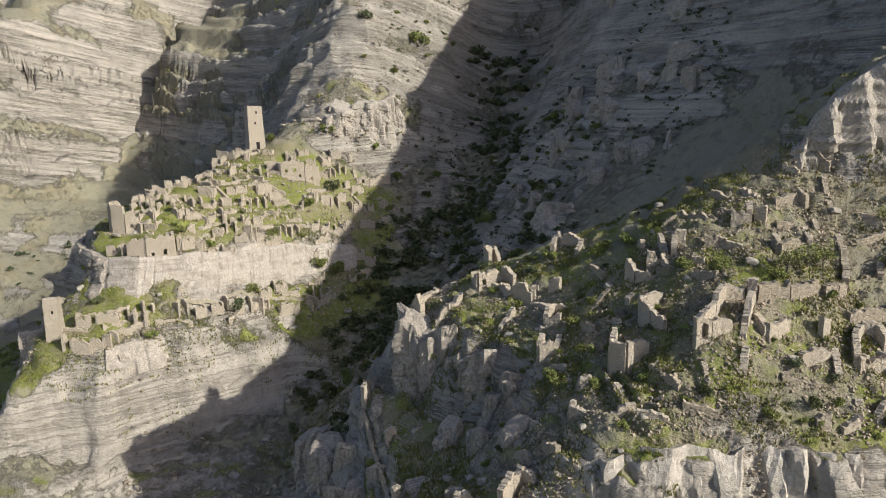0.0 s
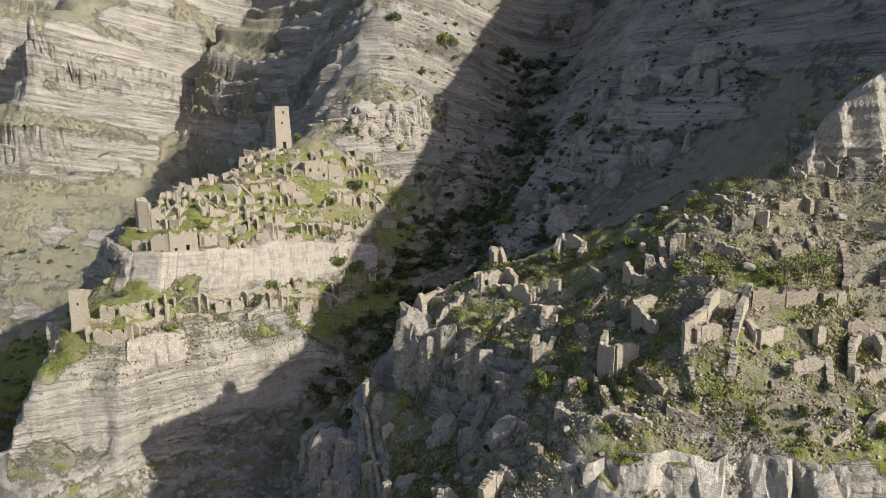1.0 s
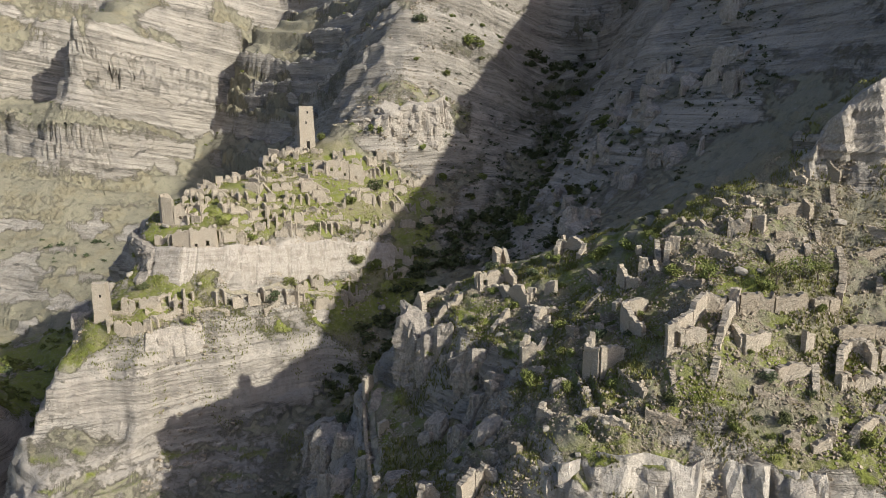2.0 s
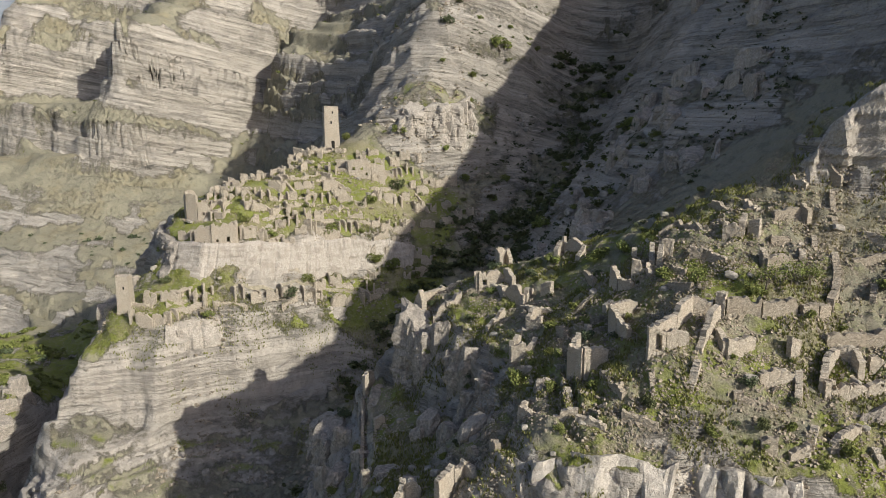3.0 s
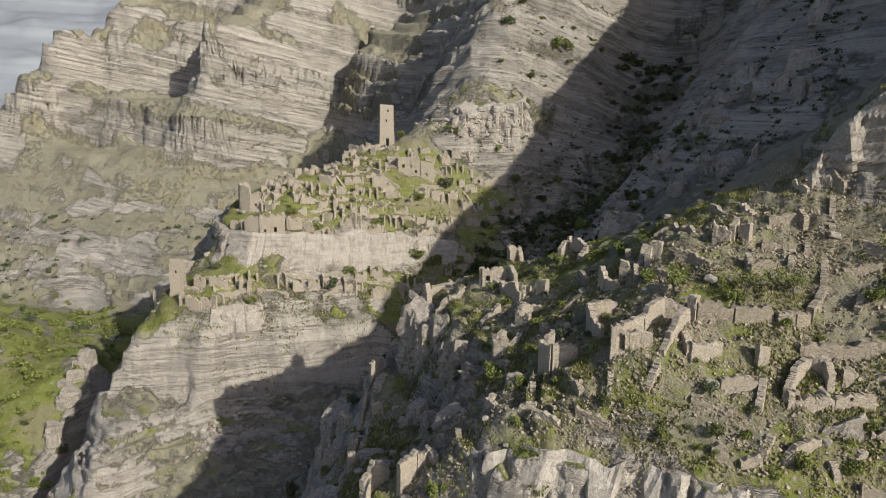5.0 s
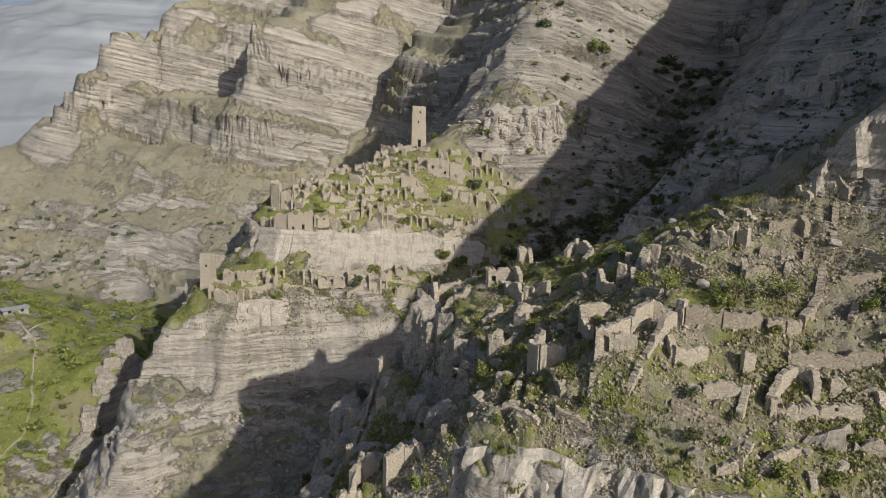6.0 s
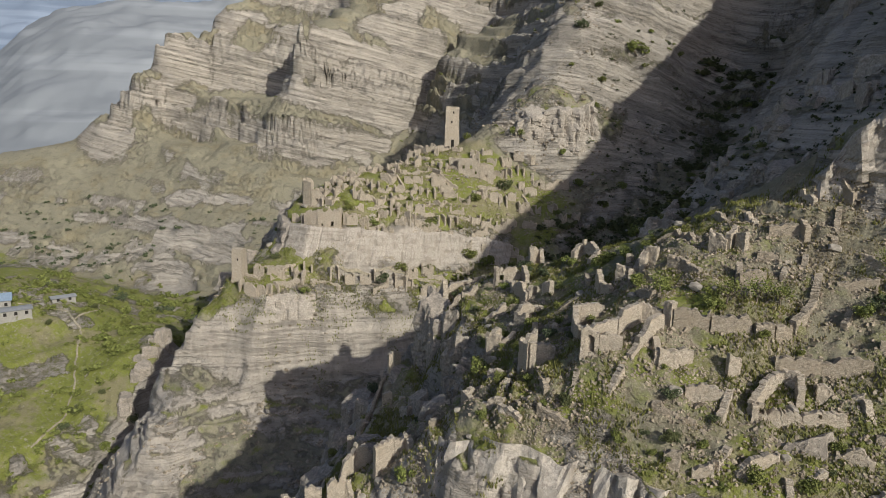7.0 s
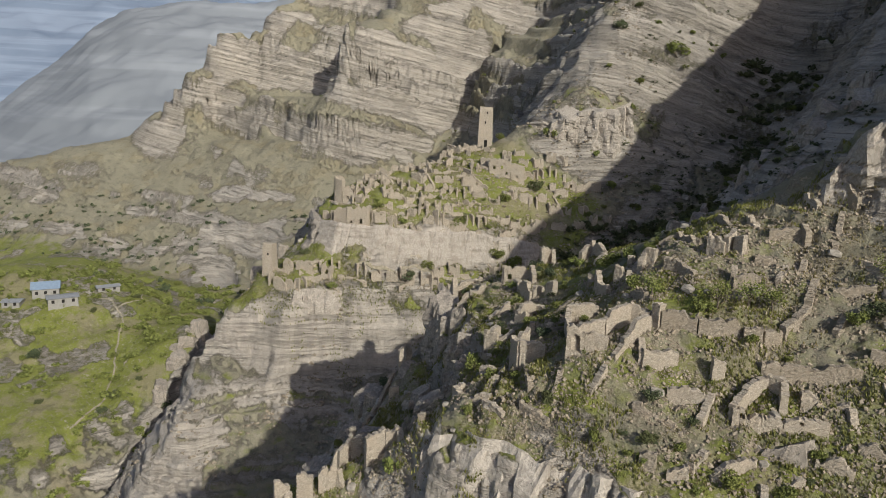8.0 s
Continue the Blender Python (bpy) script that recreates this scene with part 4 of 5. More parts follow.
ruin("large house front with a dark arch below the tower", [((-55.4, 220.4, 128.4), (-51.2, 219.8, 128.2), (2.1, 1.5, 0.9, 2.0)), ((-51.2, 219.6, 131.4), (-44.2, 222.4, 131.2), (1.8, 0.9, 3.0, 1.2), (4.4, 0.9, 3.0, 1.2), (6.0, 0.7, 1.2, 1.0)), ((-51.2, 219.6, 131), (-52.6, 223.4, 131)), ((-44.2, 222.4, 130.2), (-40.0, 224.6, 128.9), (2.0, 0.7, 1.6, 0.9))], rough=0.2, thick=0.9, seed=42)
ruin("wide house wall with a stepped top beside the shade", [((-29.4, 235.2, 123.8), (-25.4, 236.8, 123.4), (2.2, 0.9, 0.9, 1.2)), ((-25.4, 236.8, 123.2), (-18.8, 242.8, 124.4), (2.6, 0.8, 2.0, 0.9), (5.6, 0.8, 2.0, 0.9)), ((-29.4, 235.2, 123.8), (-30.8, 238.4, 124))], rough=0.6, thick=0.9, seed=43)
ruin("small square house with a window on the green slope", [((-46.6, 204.6, 115.6), (-43.2, 206.8, 115.6), (2.0, 0.8, 1.9, 1.1)), ((-46.6, 204.6, 115.6), (-48.0, 207.2, 115.8)), ((-43.2, 206.8, 115.5), (-44.8, 209.4, 116))], rough=0.25, seed=44)
ruin("long house front with a row of windows above the pale cliff", [((-80.6, 172.2, 116.2), (-75.6, 172.2, 116.6), (1.2, 0.6, 1.4, 0.8), (2.6, 0.6, 1.4, 0.8)), ((-75.6, 171.9, 117.2), (-69.6, 174.6, 117.4), (1.4, 0.7, 2.2, 0.9), (4.4, 0.9, 2.2, 1.5)), ((-75.6, 171.9, 117.0), (-76.8, 175.6, 117.4)), ((-69.6, 174.6, 117.2), (-71.2, 178, 117.6))], rough=0.35, seed=45)
ruin("low walls in front of the watch tower", [((-74.6, 231.6, 134.0), (-68.2, 229.2, 134.2), (1.6, 0.8, 1.2, 1.2), (4.6, 0.8, 1.2, 1.2)), ((-68.2, 229.2, 134), (-62.6, 232.2, 134.2))], rough=0.5, seed=46)


def village_house(w, d, h, kind, seed):
    """A small ruin at the origin; its front looks down the slope, to -y."""
    rng = random.Random(seed)
    thing = new("ruined_house")
    sides = {"front": ((-w / 2, -d / 2), (w / 2, -d / 2)), "right": ((w / 2, -d / 2), (w / 2, d / 2)), "back": ((w / 2, d / 2), (-w / 2, d / 2)), "left": ((-w / 2, d / 2), (-w / 2, -d / 2))}
    for side in kind.split():
        a, b = sides[side]
        length = math.dist(a, b)
        ha = h * rng.uniform(0.45, 0.95)
        hb = min(h, max(0.4 * h, ha + h * rng.uniform(-0.35, 0.35)))
        holes = [(length * 0.5 - 0.4, length * 0.5 + 0.4, 0.7, 1.8)] if side == "front" and seed % 3 else []
        if side == "front" and w > 5:
            holes = [(0.7, 1.25, 0.8, 1.5), (length - 1.5, length - 0.9, 0.8, 1.6)]
        wall = part("wall", wall_mesh(length, ha, hb, rng, -1.6, 0.52, 0.42, holes), MASONRY, thing)
        wall.matrix_local = pose(a[0], a[1], 0, 0, 0, math.degrees(math.atan2(b[1] - a[1], b[0] - a[0])))
    return tagged(thing, "small roofless ruined house of rough pale stone", "ruin", "ruined houses of the village")


KINDS = [(4.6, 3.6, 2.6, "front left right"), (3.8, 3.4, 2.9, "front right back"), (5.6, 4.0, 2.4, "front left"), (3.4, 3.2, 3.4, "left back right"), (4.2, 3.0, 2.0, "front right"), (6.2, 3.6, 2.7, "front left right back"), (3.0, 3.8, 3.2, "left right"), (4.8, 4.2, 3.1, "back left front"), (2.6, 3.0, 3.6, "front left"), (5.0, 3.2, 1.8, "front")]
ROWS_OF_HOUSES = [
    ("pale_cliff_top", 0, 2.2, 3.2, 0.95), ("village_mid", 0, 1.0, 3.5, 0.85), ("village_row", 0, 0.0, 3.9, 0.8), ("village_top", 0, -3.0, 4.4, 0.75),
    ("village_mid", 0, 6.0, 4.1, 0.75), ("village_row", 0, 6.5, 4.3, 0.7), ("village_row", 0, 13.0, 4.3, 0.75), ("village_row", 0, -6.5, 4.2, 0.6), ("terrace_edge", 0, 1.5, 3.9, 0.9), ("terrace", 0, 1.5, 4.6, 0.7),
    ("village_top", 0, 3.0, 4.2, 0.8), ("village_top", 0, 8.5, 4.6, 0.7), ("village_top", 0, -9.0, 4.4, 0.7),
]
CREST_ROW = [(-90, 187, 0), (-87, 198, 0), (-80, 212, 0), (-75, 224, 0), (-71, 232, 0)]
SHADE_ROW = [(-38, 188, 0), (-30, 200, 0), (-22, 212, 0), (-17, 226, 0), (-10, 236, 0)]


def scatter_village():
    rng = random.Random(17)
    protos, spots = [None] * len(KINDS), []
    rows = [(LINES[name], off, step * 0.78, chance) for name, _, off, step, chance in ROWS_OF_HOUSES] + [(CREST_ROW, 0, 3.1, 1.0), (CREST_ROW, -3.6, 3.7, 0.9), (CREST_ROW, -7.2, 4.2, 0.8), (SHADE_ROW, 0, 5.5, 0.7), (SHADE_ROW, 5, 6.5, 0.6)]
    for line, off, step, chance in rows:
        for a, b in zip(line, line[1:]):
            length = math.dist(a[:2], b[:2])
            nx, ny = -(b[1] - a[1]) / length, (b[0] - a[0]) / length
            for i in range(max(1, round(length / step))):
                f = (i + rng.uniform(0.2, 0.8)) / max(1, round(length / step))
                x, y = a[0] + (b[0] - a[0]) * f + nx * (off + rng.uniform(-1, 1)), a[1] + (b[1] - a[1]) * f + ny * (off + rng.uniform(-1, 1))
                keep = rng.random() < chance
                if not keep or any(math.dist((x, y), s) < 2.35 for s in spots) or x < -96 or math.dist((x, y), (-64, 241.5)) < 6:
                    continue
                if any(math.dist((x, y), c) < r for c, r in (((-86, 182), 4), ((-48, 221), 6.5), ((-24, 238), 6), ((-45, 206), 3), ((-75, 174), 5), ((-92, 156), 4))):
                    continue
                spots.append((x, y))
                e = 1.5
                gx, gy = ground_z(x + e, y) - ground_z(x - e, y), ground_z(x, y + e) - ground_z(x, y - e)
                turn = math.degrees(math.atan2(-gx, gy)) + rng.gauss(0, 12)
                k = rng.randrange(len(KINDS))
                m = pose(x, y, ground_z(x, y) - 0.35, 0, 0, turn)
                if protos[k] is None:
                    w, d, h, kind = KINDS[k]
                    w, d, h = w * 0.72, d * 0.72, h * 0.88
                    protos[k] = village_house(w, d, h, kind, 100 + k)
                    protos[k].matrix_world = m
                else:
                    copy_thing(protos[k], m)


scatter_village()


def terrace_walls():
    """Long low retaining walls that follow the contours between the houses."""
    rng = random.Random(23)
    for name, off in (("pale_cliff_top", 4.2), ("village_mid", -1.6), ("village_mid", 3.4), ("village_row", -3.2), ("village_row", 3.4), ("village_row", 9.4), ("village_top", -6.5), ("terrace", -1.0), ("terrace", 3.8), ("terrace_edge", 4.4)):
        line = LINES[name]
        for a, b in zip(line, line[1:]):
            length = math.dist(a[:2], b[:2])
            nx, ny = -(b[1] - a[1]) / length, (b[0] - a[0]) / length
            f = rng.uniform(0.0, 0.2)
            while f < 0.9:
                g = min(1.0, f + rng.uniform(4, 9) / length)
                p, q = ((a[0] + (b[0] - a[0]) * k + nx * (off + rng.uniform(-0.5, 0.5)), a[1] + (b[1] - a[1]) * k + ny * (off + rng.uniform(-0.5, 0.5))) for k in (f, g))
                if p[0] > -96 and q[0] > -96 and rng.random() < 0.5:
                    ruin("long low dry-stone terrace wall between ruined houses", [((*p, ground_z(*p) + rng.uniform(0.5, 1.2)), (*q, ground_z(*q) + rng.uniform(0.5, 1.1)))], name="terrace_wall", category="wall", rough=0.3, thick=0.6, seed=rng.randrange(9999))
                f = g + rng.uniform(0.5, 4) / length


terrace_walls()


# ---- loose stones ----
def joined(name, verts, faces, material, label, category):
    """One mesh of many small pieces: verts (pieces, corners, 3) and the faces of one piece."""
    pieces, corners = verts.shape[:2]
    faces = np.array(faces)
    idx = (faces[None] + (np.arange(pieces) * corners)[:, None, None]).reshape(-1, faces.shape[1])
    mesh = bpy.data.meshes.new(name)
    mesh.vertices.add(pieces * corners)
    mesh.vertices.foreach_set("co", verts.reshape(-1))
    mesh.loops.add(idx.size)
    mesh.loops.foreach_set("vertex_index", idx.reshape(-1).astype(np.int32))
    mesh.polygons.add(len(idx))
    mesh.polygons.foreach_set("loop_start", np.arange(0, idx.size, faces.shape[1], dtype=np.int32))
    mesh.polygons.foreach_set("use_smooth", np.zeros(len(idx), dtype=bool))
    mesh.update()
    mesh.validate()
    mesh.materials.append(material)
    return tagged(new(name, mesh), label, category, kind="stuff")


def spots_in(rng, n, x0, x1, y0, y1, keep):
    """Random places inside a box for which keep(x, y) says yes, with the ground's height."""
    x, y = rng.uniform(x0, x1, n), rng.uniform(y0, y1, n)
    ok = keep(x, y)
    x, y = x[ok], y[ok]
    return x, y, height(x, y)[0]


def turned(base, rng, n):
    """n copies of base (corners, 3), each turned at random."""
    q = rng.normal(size=(n, 4))
    q /= np.linalg.norm(q, axis=1, keepdims=True)
    w, x, y, z = q.T
    m = np.stack([np.stack([1 - 2 * (y * y + z * z), 2 * (x * y - w * z), 2 * (x * z + w * y)], 1), np.stack([2 * (x * y + w * z), 1 - 2 * (x * x + z * z), 2 * (y * z - w * x)], 1), np.stack([2 * (x * z - w * y), 2 * (y * z + w * x), 1 - 2 * (x * x + y * y)], 1)], 1)
    return np.einsum("nij,kj->nki", m, base)


CUBE = np.array([(-1, -1, -1), (1, -1, -1), (1, 1, -1), (-1, 1, -1), (-1, -1, 1), (1, -1, 1), (1, 1, 1), (-1, 1, 1)], float) * 0.5
CUBE_FACES = [(0, 3, 2, 1), (4, 5, 6, 7), (0, 1, 5, 4), (1, 2, 6, 5), (2, 3, 7, 6), (3, 0, 4, 7)]


def scatter_rubble(name, n, box, keep, lo, hi, seed, label):
    rng = np.random.default_rng(seed)
    x, y, z = spots_in(rng, n, *box, keep)
    k = len(x)
    size = lo * (hi / lo) ** (rng.random(k) ** 2.2)
    v = turned(CUBE, rng, k) * np.stack([np.ones(k), rng.uniform(0.7, 1.3, k), rng.uniform(0.45, 0.8, k)], 1)[:, None, :]
    v = v * size[:, None, None] * (1 + 0.3 * rng.uniform(-1, 1, (k, 8, 1))) + np.stack([x, y, z + size * 0.1], 1)[:, None, :]
    joined(name, v, CUBE_FACES, RUBBLE, label, "rubble")


scatter_rubble("rubble", 70000, (-12, 64, 62, 118), lambda x, y: (near(x, y) > 0.5) & (fbm2(x, y, 7, 4, 90) > 0.18), 0.08, 0.27, 5, "fallen building stones strewn over the near slope")
scatter_rubble("scree", 22000, (-104, 30, 108, 330), lambda x, y: (near(x, y) < 0.5) & (fbm2(x, y, 22, 3, 93) > 0.2), 0.2, 1.0, 6, "broken limestone blocks on slopes beyond the gorge")


def fallen_stones():
    """Heaps of stones along the feet of the broken walls."""
    rng = np.random.default_rng(77)
    spots = []
    for (x0, y0), (x1, y1) in WALL_FEET:
        k = int(math.dist((x0, y0), (x1, y1)) * 26)
        f = rng.random(k)
        spots.append(np.stack([x0 + (x1 - x0) * f + rng.normal(0, 1.3, k), y0 + (y1 - y0) * f + rng.normal(-0.6, 1.3, k)], 1))
    spots = np.concatenate(spots)
    x, y = spots.T
    z, k = height(x, y)[0], len(x)
    size = 0.1 * 3.4 ** rng.random(k)
    v = turned(CUBE, rng, k) * size[:, None, None] * (1 + 0.3 * rng.uniform(-1, 1, (k, 8, 1))) + np.stack([x, y, z + size * 0.15], 1)[:, None, :]
    joined("fallen_stones", v, CUBE_FACES, RUBBLE, "heaps of building stones fallen from the broken walls", "rubble")


fallen_stones()


def rock_material(name, dark, light, stain):
    """Fractured limestone with stains that run down it."""
    mat, nt, bsdf = shader(name, 0.92)
    big = noise_of(nt, 0.35, 5)
    fine = noise_of(nt, 2.4, 7, rough=0.7)
    run = noise_of(nt, 1.0, 5, stretch=(0.9, 0.9, 0.12))
    col = mixc(nt, span(nt, fine, 0.3, 0.68), dark, light)
    col = mixc(nt, span(nt, big, 0.48, 0.66, 0.0, 0.6), col, stain)
    col = mixc(nt, span(nt, run, 0.52, 0.68, 0.0, 0.6), col, tuple(c * 0.8 for c in stain))
    crack = mathn(nt, "SUBTRACT", 1.0, mathn(nt, "MULTIPLY", mathn(nt, "ABSOLUTE", mathn(nt, "SUBTRACT", noise_of(nt, 0.6, 4), 0.5)), 45.0), clamp=True)
    col = mixc(nt, mathn(nt, "MULTIPLY", crack, 0.22), col, (0.10, 0.09, 0.075))
    nt.links.new(col, bsdf.inputs["Base Color"])
    bump(nt, bsdf, mathn(nt, "SUBTRACT", fine, mathn(nt, "MULTIPLY", crack, 0.15)), 0.9, 0.35)
    return mat


CRAG, PALE_CRAG = rock_material("crag_limestone", (0.22, 0.19, 0.16), (0.46, 0.40, 0.335), (0.27, 0.235, 0.20)), rock_material("pale_limestone", (0.40, 0.35, 0.295), (0.62, 0.55, 0.47), (0.36, 0.315, 0.265))
RIDGE_CRAG = rock_material("ridge_limestone", (0.29, 0.255, 0.215), (0.52, 0.455, 0.385), (0.31, 0.275, 0.235))

BAND_CRAG = rock_material("band_limestone", (0.36, 0.315, 0.27), (0.50, 0.44, 0.375), (0.31, 0.265, 0.215))


def rock_block(cx, cy, w, d, foot, top, turn, lean, rng, seed):
    """One block between joints: a cornered prism in beds, with a broken, sloping top."""
    corners = sorted(6.2832 * (i + rng.uniform(-0.28, 0.28)) / 6 for i in range(6))
    poly = [(math.cos(a) * rng.uniform(0.85, 1.12), math.sin(a) * rng.uniform(0.85, 1.12)) for a in corners]
    around = 8
    ring = np.array([[p[k] + (q[k] - p[k]) * i / around for k in (0, 1)] for p, q in zip(poly, poly[1:] + poly[:1]) for i in range(around)])
    n, tall = len(ring), top - foot
    levels = max(10, int(tall / 0.45))
    bed, z, shift = 0.0, 0.0, 0.0
    rows = []
    slope = (rng.uniform(-0.6, 0.6), rng.uniform(-0.6, 0.6))
    for i in range(levels + 1):
        f = i / levels
        if f * tall >= bed:
            bed += rng.choice((0.5, 0.8, 1.4, 2.4, 3.2))
            shift = rng.uniform(-0.07, 0.07)
        k = 1.16 - 0.3 * f + shift - (0.12 if i == levels else 0)
        rows.append(np.column_stack([ring * k, np.full(n, f)]))
    for k in (0.6, 0.25):
        rows.append(np.column_stack([ring * k, np.full(n, 1.0)]))
    p = np.concatenate(rows)
    o = seed * 3.1
    zz = p[:, 2] * tall
    x, y = p[:, 0] * w / 2, p[:, 1] * d / 2
    push = noise3(x / 1.9 + o, y / 1.9, zz / 2.6, 5)
    push = 0.26 * np.round(push * 2.5) / 2.5 + 0.07 * noise3(x / 0.7 + o, y / 0.7, zz / 0.6, 7) - 0.16 * ramp(noise3(x / 1.3, y / 1.3 + o, zz / 9, 8), 0.35, 0.6)
    x, y = x * (1 + push), y * (1 + push)
    zz = zz + ramp(p[:, 2], 0.5, 1.0) * (x * slope[0] + y * slope[1] + 0.3 * noise3(x / 1.1 + o, y / 1.1, zz * 0, 9))
    x, y = x + lean[0] * zz, y + lean[1] * zz
    c, s = math.cos(math.radians(turn)), math.sin(math.radians(turn))
    verts = np.column_stack([cx + c * x - s * y, cy + s * x + c * y, foot + zz])
    faces = [(r * n + i, r * n + (i + 1) % n, (r + 1) * n + (i + 1) % n, (r + 1) * n + i) for r in range(len(rows) - 1) for i in range(n)]
    faces.append(tuple((len(rows) - 1) * n + i for i in range(n)))
    return verts, faces


def crag(x, y, foot, top, w, d, turn, seed, material=None, label="fractured grey limestone crag on the steep slope"):
    """A mass of rock split along joints into several blocks that stand close together."""
    rng = random.Random(seed)
    c, s = math.cos(math.radians(turn)), math.sin(math.radians(turn))
    verts, faces, tall = [], [], top - foot
    lean = (rng.uniform(-0.05, 0.05), rng.uniform(-0.05, 0.05))
    for i in range(3):
        u, v = (i - 1) * 0.3 * w + rng.uniform(-0.08, 0.08) * w, rng.uniform(-0.25, 0.25) * d
        drop = 0 if i == 1 else rng.uniform(0.1, 0.6) * min(tall, 7)
        vs, fs = rock_block(c * u - s * v, s * u + c * v, w * (rng.uniform(0.75, 0.95) if i == 1 else rng.uniform(0.5, 0.75)), d * rng.uniform(0.7, 1.1), -tall / 2 - 1, tall / 2 - drop, turn + rng.uniform(-18, 18), lean, rng, seed * 4 + i)
        faces += [tuple(k + len(verts) for k in f) for f in fs]
        verts += vs.tolist()
    mesh = bpy.data.meshes.new("rock_outcrop")
    mesh.from_pydata(verts, [], faces)
    mesh.materials.append(material or CRAG)
    ob = new("rock_outcrop", mesh)
    ob.matrix_world = pose(x, y, (foot + top) / 2)
    return tagged(ob, label, "rock")


def cliff_band(foot, top, out, material, seed, label, rough=0.6, slabs=0.5, back=4.0, rim=0.5, facets=0.0):
    """A continuous rock face between a line at its foot and one at its top, with its upper ledge."""
    at = np.concatenate([[0], np.cumsum([math.dist(a[:2], b[:2]) for a, b in zip(top, top[1:])])])
    s = np.arange(0, at[-1], 0.45)
    lo, hi = (np.stack([np.interp(s, at, [p[k] for p in line]) for k in range(3)], 1) for line in (foot, top))
    t = np.gradient(hi[:, :2], axis=0)
    t /= np.linalg.norm(t, axis=1, keepdims=True)
    face = np.stack([t[:, 1], -t[:, 0]], 1)
    hi[:, 2] += rim * (noise2(s / 6, s * 0, seed) + 0.5 * noise2(s / 1.8, s * 0, seed + 4))
    levels, rows = 26, []
    ends = np.minimum(1, np.minimum(s, s[-1] - s) / 3)
    for i in range(levels + 1):
        f = i / levels
        p = lo + (hi - lo) * f
        zz = p[:, 2]
        block = noise3(s / 5 + seed, zz / 4.5, zz * 0, seed)
        lean = (s - 0.28 * (zz - hi[:, 2])) / 5.2 + 1.3 * noise2(s / 12, s * 0, seed + 8)
        saw = lean - np.floor(lean)
        d = out * ends + facets * np.where(saw < 0.7, saw / 0.7, (1 - saw) / 0.3) + slabs * np.round(block * 2.5) / 2.5 + rough * (0.5 * noise3(s / 8, zz / 0.9, zz * 0, seed + 1) + 0.35 * noise3(s / 1.3, zz / 1.1, zz * 0, seed + 2)) - 0.9 * slabs * ramp(noise3(s / 1.4, zz / 12, zz * 0, seed + 3), 0.42, 0.62) - 0.5 * ramp(np.full(len(s), f), 0.92, 1.0)
        rows.append(np.column_stack([p[:, :2] + face * d[:, None], zz - (2.0 if i == 0 else 0)]))
    for step, drop in ((back * 0.4, 0.8), (back, 4.0)):
        rows.append(np.column_stack([hi[:, :2] - face * step, hi[:, 2] - drop]))
    n = len(s)
    mesh = bpy.data.meshes.new("cliff")
    mesh.from_pydata(np.concatenate(rows).tolist(), [], [(r * n + i, r * n + i + 1, (r + 1) * n + i + 1, (r + 1) * n + i) for r in range(len(rows) - 1) for i in range(n - 1)])
    mesh.materials.append(material)
    return tagged(new("cliff", mesh), label, "rock")


# the promontory below the crag houses
for i, (cx, cy, lo, hi, cw) in enumerate([(-4.6, 110, 98, 114.2, 9), (0.2, 104.6, 98, 113.0, 8.5), (5.4, 98, 99, 112.4, 8), (8.8, 91.4, 101, 111.2, 6.5)]):
    crag(cx, cy, lo, hi, cw, 6.0, -42 + 9 * (i % 3), 20 + i, label="tall fractured limestone crag under the ruined houses")
# ribs and ledges of its flank
for i, (cx, cy, lo, hi, cw) in enumerate([(-11, 106, 94, 100.6, 6), (0, 93, 97, 103.5, 5.5), (5, 85.5, 99, 105.4, 6), (9, 81, 101, 108.6, 6), (12.4, 75, 102, 108.6, 6), (1.6, 79, 95, 101.4, 6), (-4, 86, 92, 98.4, 6), (-15, 104, 87, 94.6, 7), (-20, 109, 86, 93, 8), (-12, 94, 88, 95.4, 7), (-8, 77, 87, 95, 7), (0, 67, 91, 97.6, 6), (17.4, 82, 109, 114.6, 4.6), (-24, 117, 82, 91, 8), (-17, 97, 84, 91, 7)]):
    crag(cx, cy, lo, hi, cw, cw * 0.8, 37 * i % 180, 60 + i)
# crag at the head of the spur
cliff_band([(50.6, 102.8, 137.8), (54, 102.2, 139), (58, 101.6, 140), (63, 100.9, 141), (70, 99.8, 142), (80, 98.4, 144), (95, 97, 147)], [(50.6, 104, 138.8), (54, 103.8, 142.8), (57, 103.4, 147.4), (60, 103.6, 150.5), (66, 104, 154), (78, 105, 160), (95, 105, 171)], 0.7, RIDGE_CRAG, 101, "rounded weathered limestone crag at the head of the spur", 0.7, 0.9, 5.0, 0.8, 1.1)
# pale cliff under the spur
cliff_band([(13, 65.5, 92), (19, 63, 89), (25, 61.8, 87), (32, 61.4, 87), (40, 61.4, 87.5), (48, 60.6, 92)], [(13, 70.6, 108.8), (18.5, 68.6, 110.6), (24, 67.9, 111.6), (30, 67.4, 111.8), (38, 67.6, 112.2), (47, 67.2, 111.6)], 0.5, PALE_CRAG, 131, "smooth pale limestone cliff below the spur, split into leaning slabs", 0.5, 0.9, 3.0, 0.9, 1.2)
crag(54, 74.2, 111.6, 116.8, 7, 3.4, 14, 151, CRAG, "overhanging limestone ledge under the house walls")
# rock faces of the village ridge
cliff_band([(p[0], p[1], p[2] - 0.5) for p in LINES["pale_cliff_foot"]], LINES["pale_cliff_top"], 1.5, BAND_CRAG, 141, "smooth pale limestone cliff band below the village houses", 0.3, 0.32)
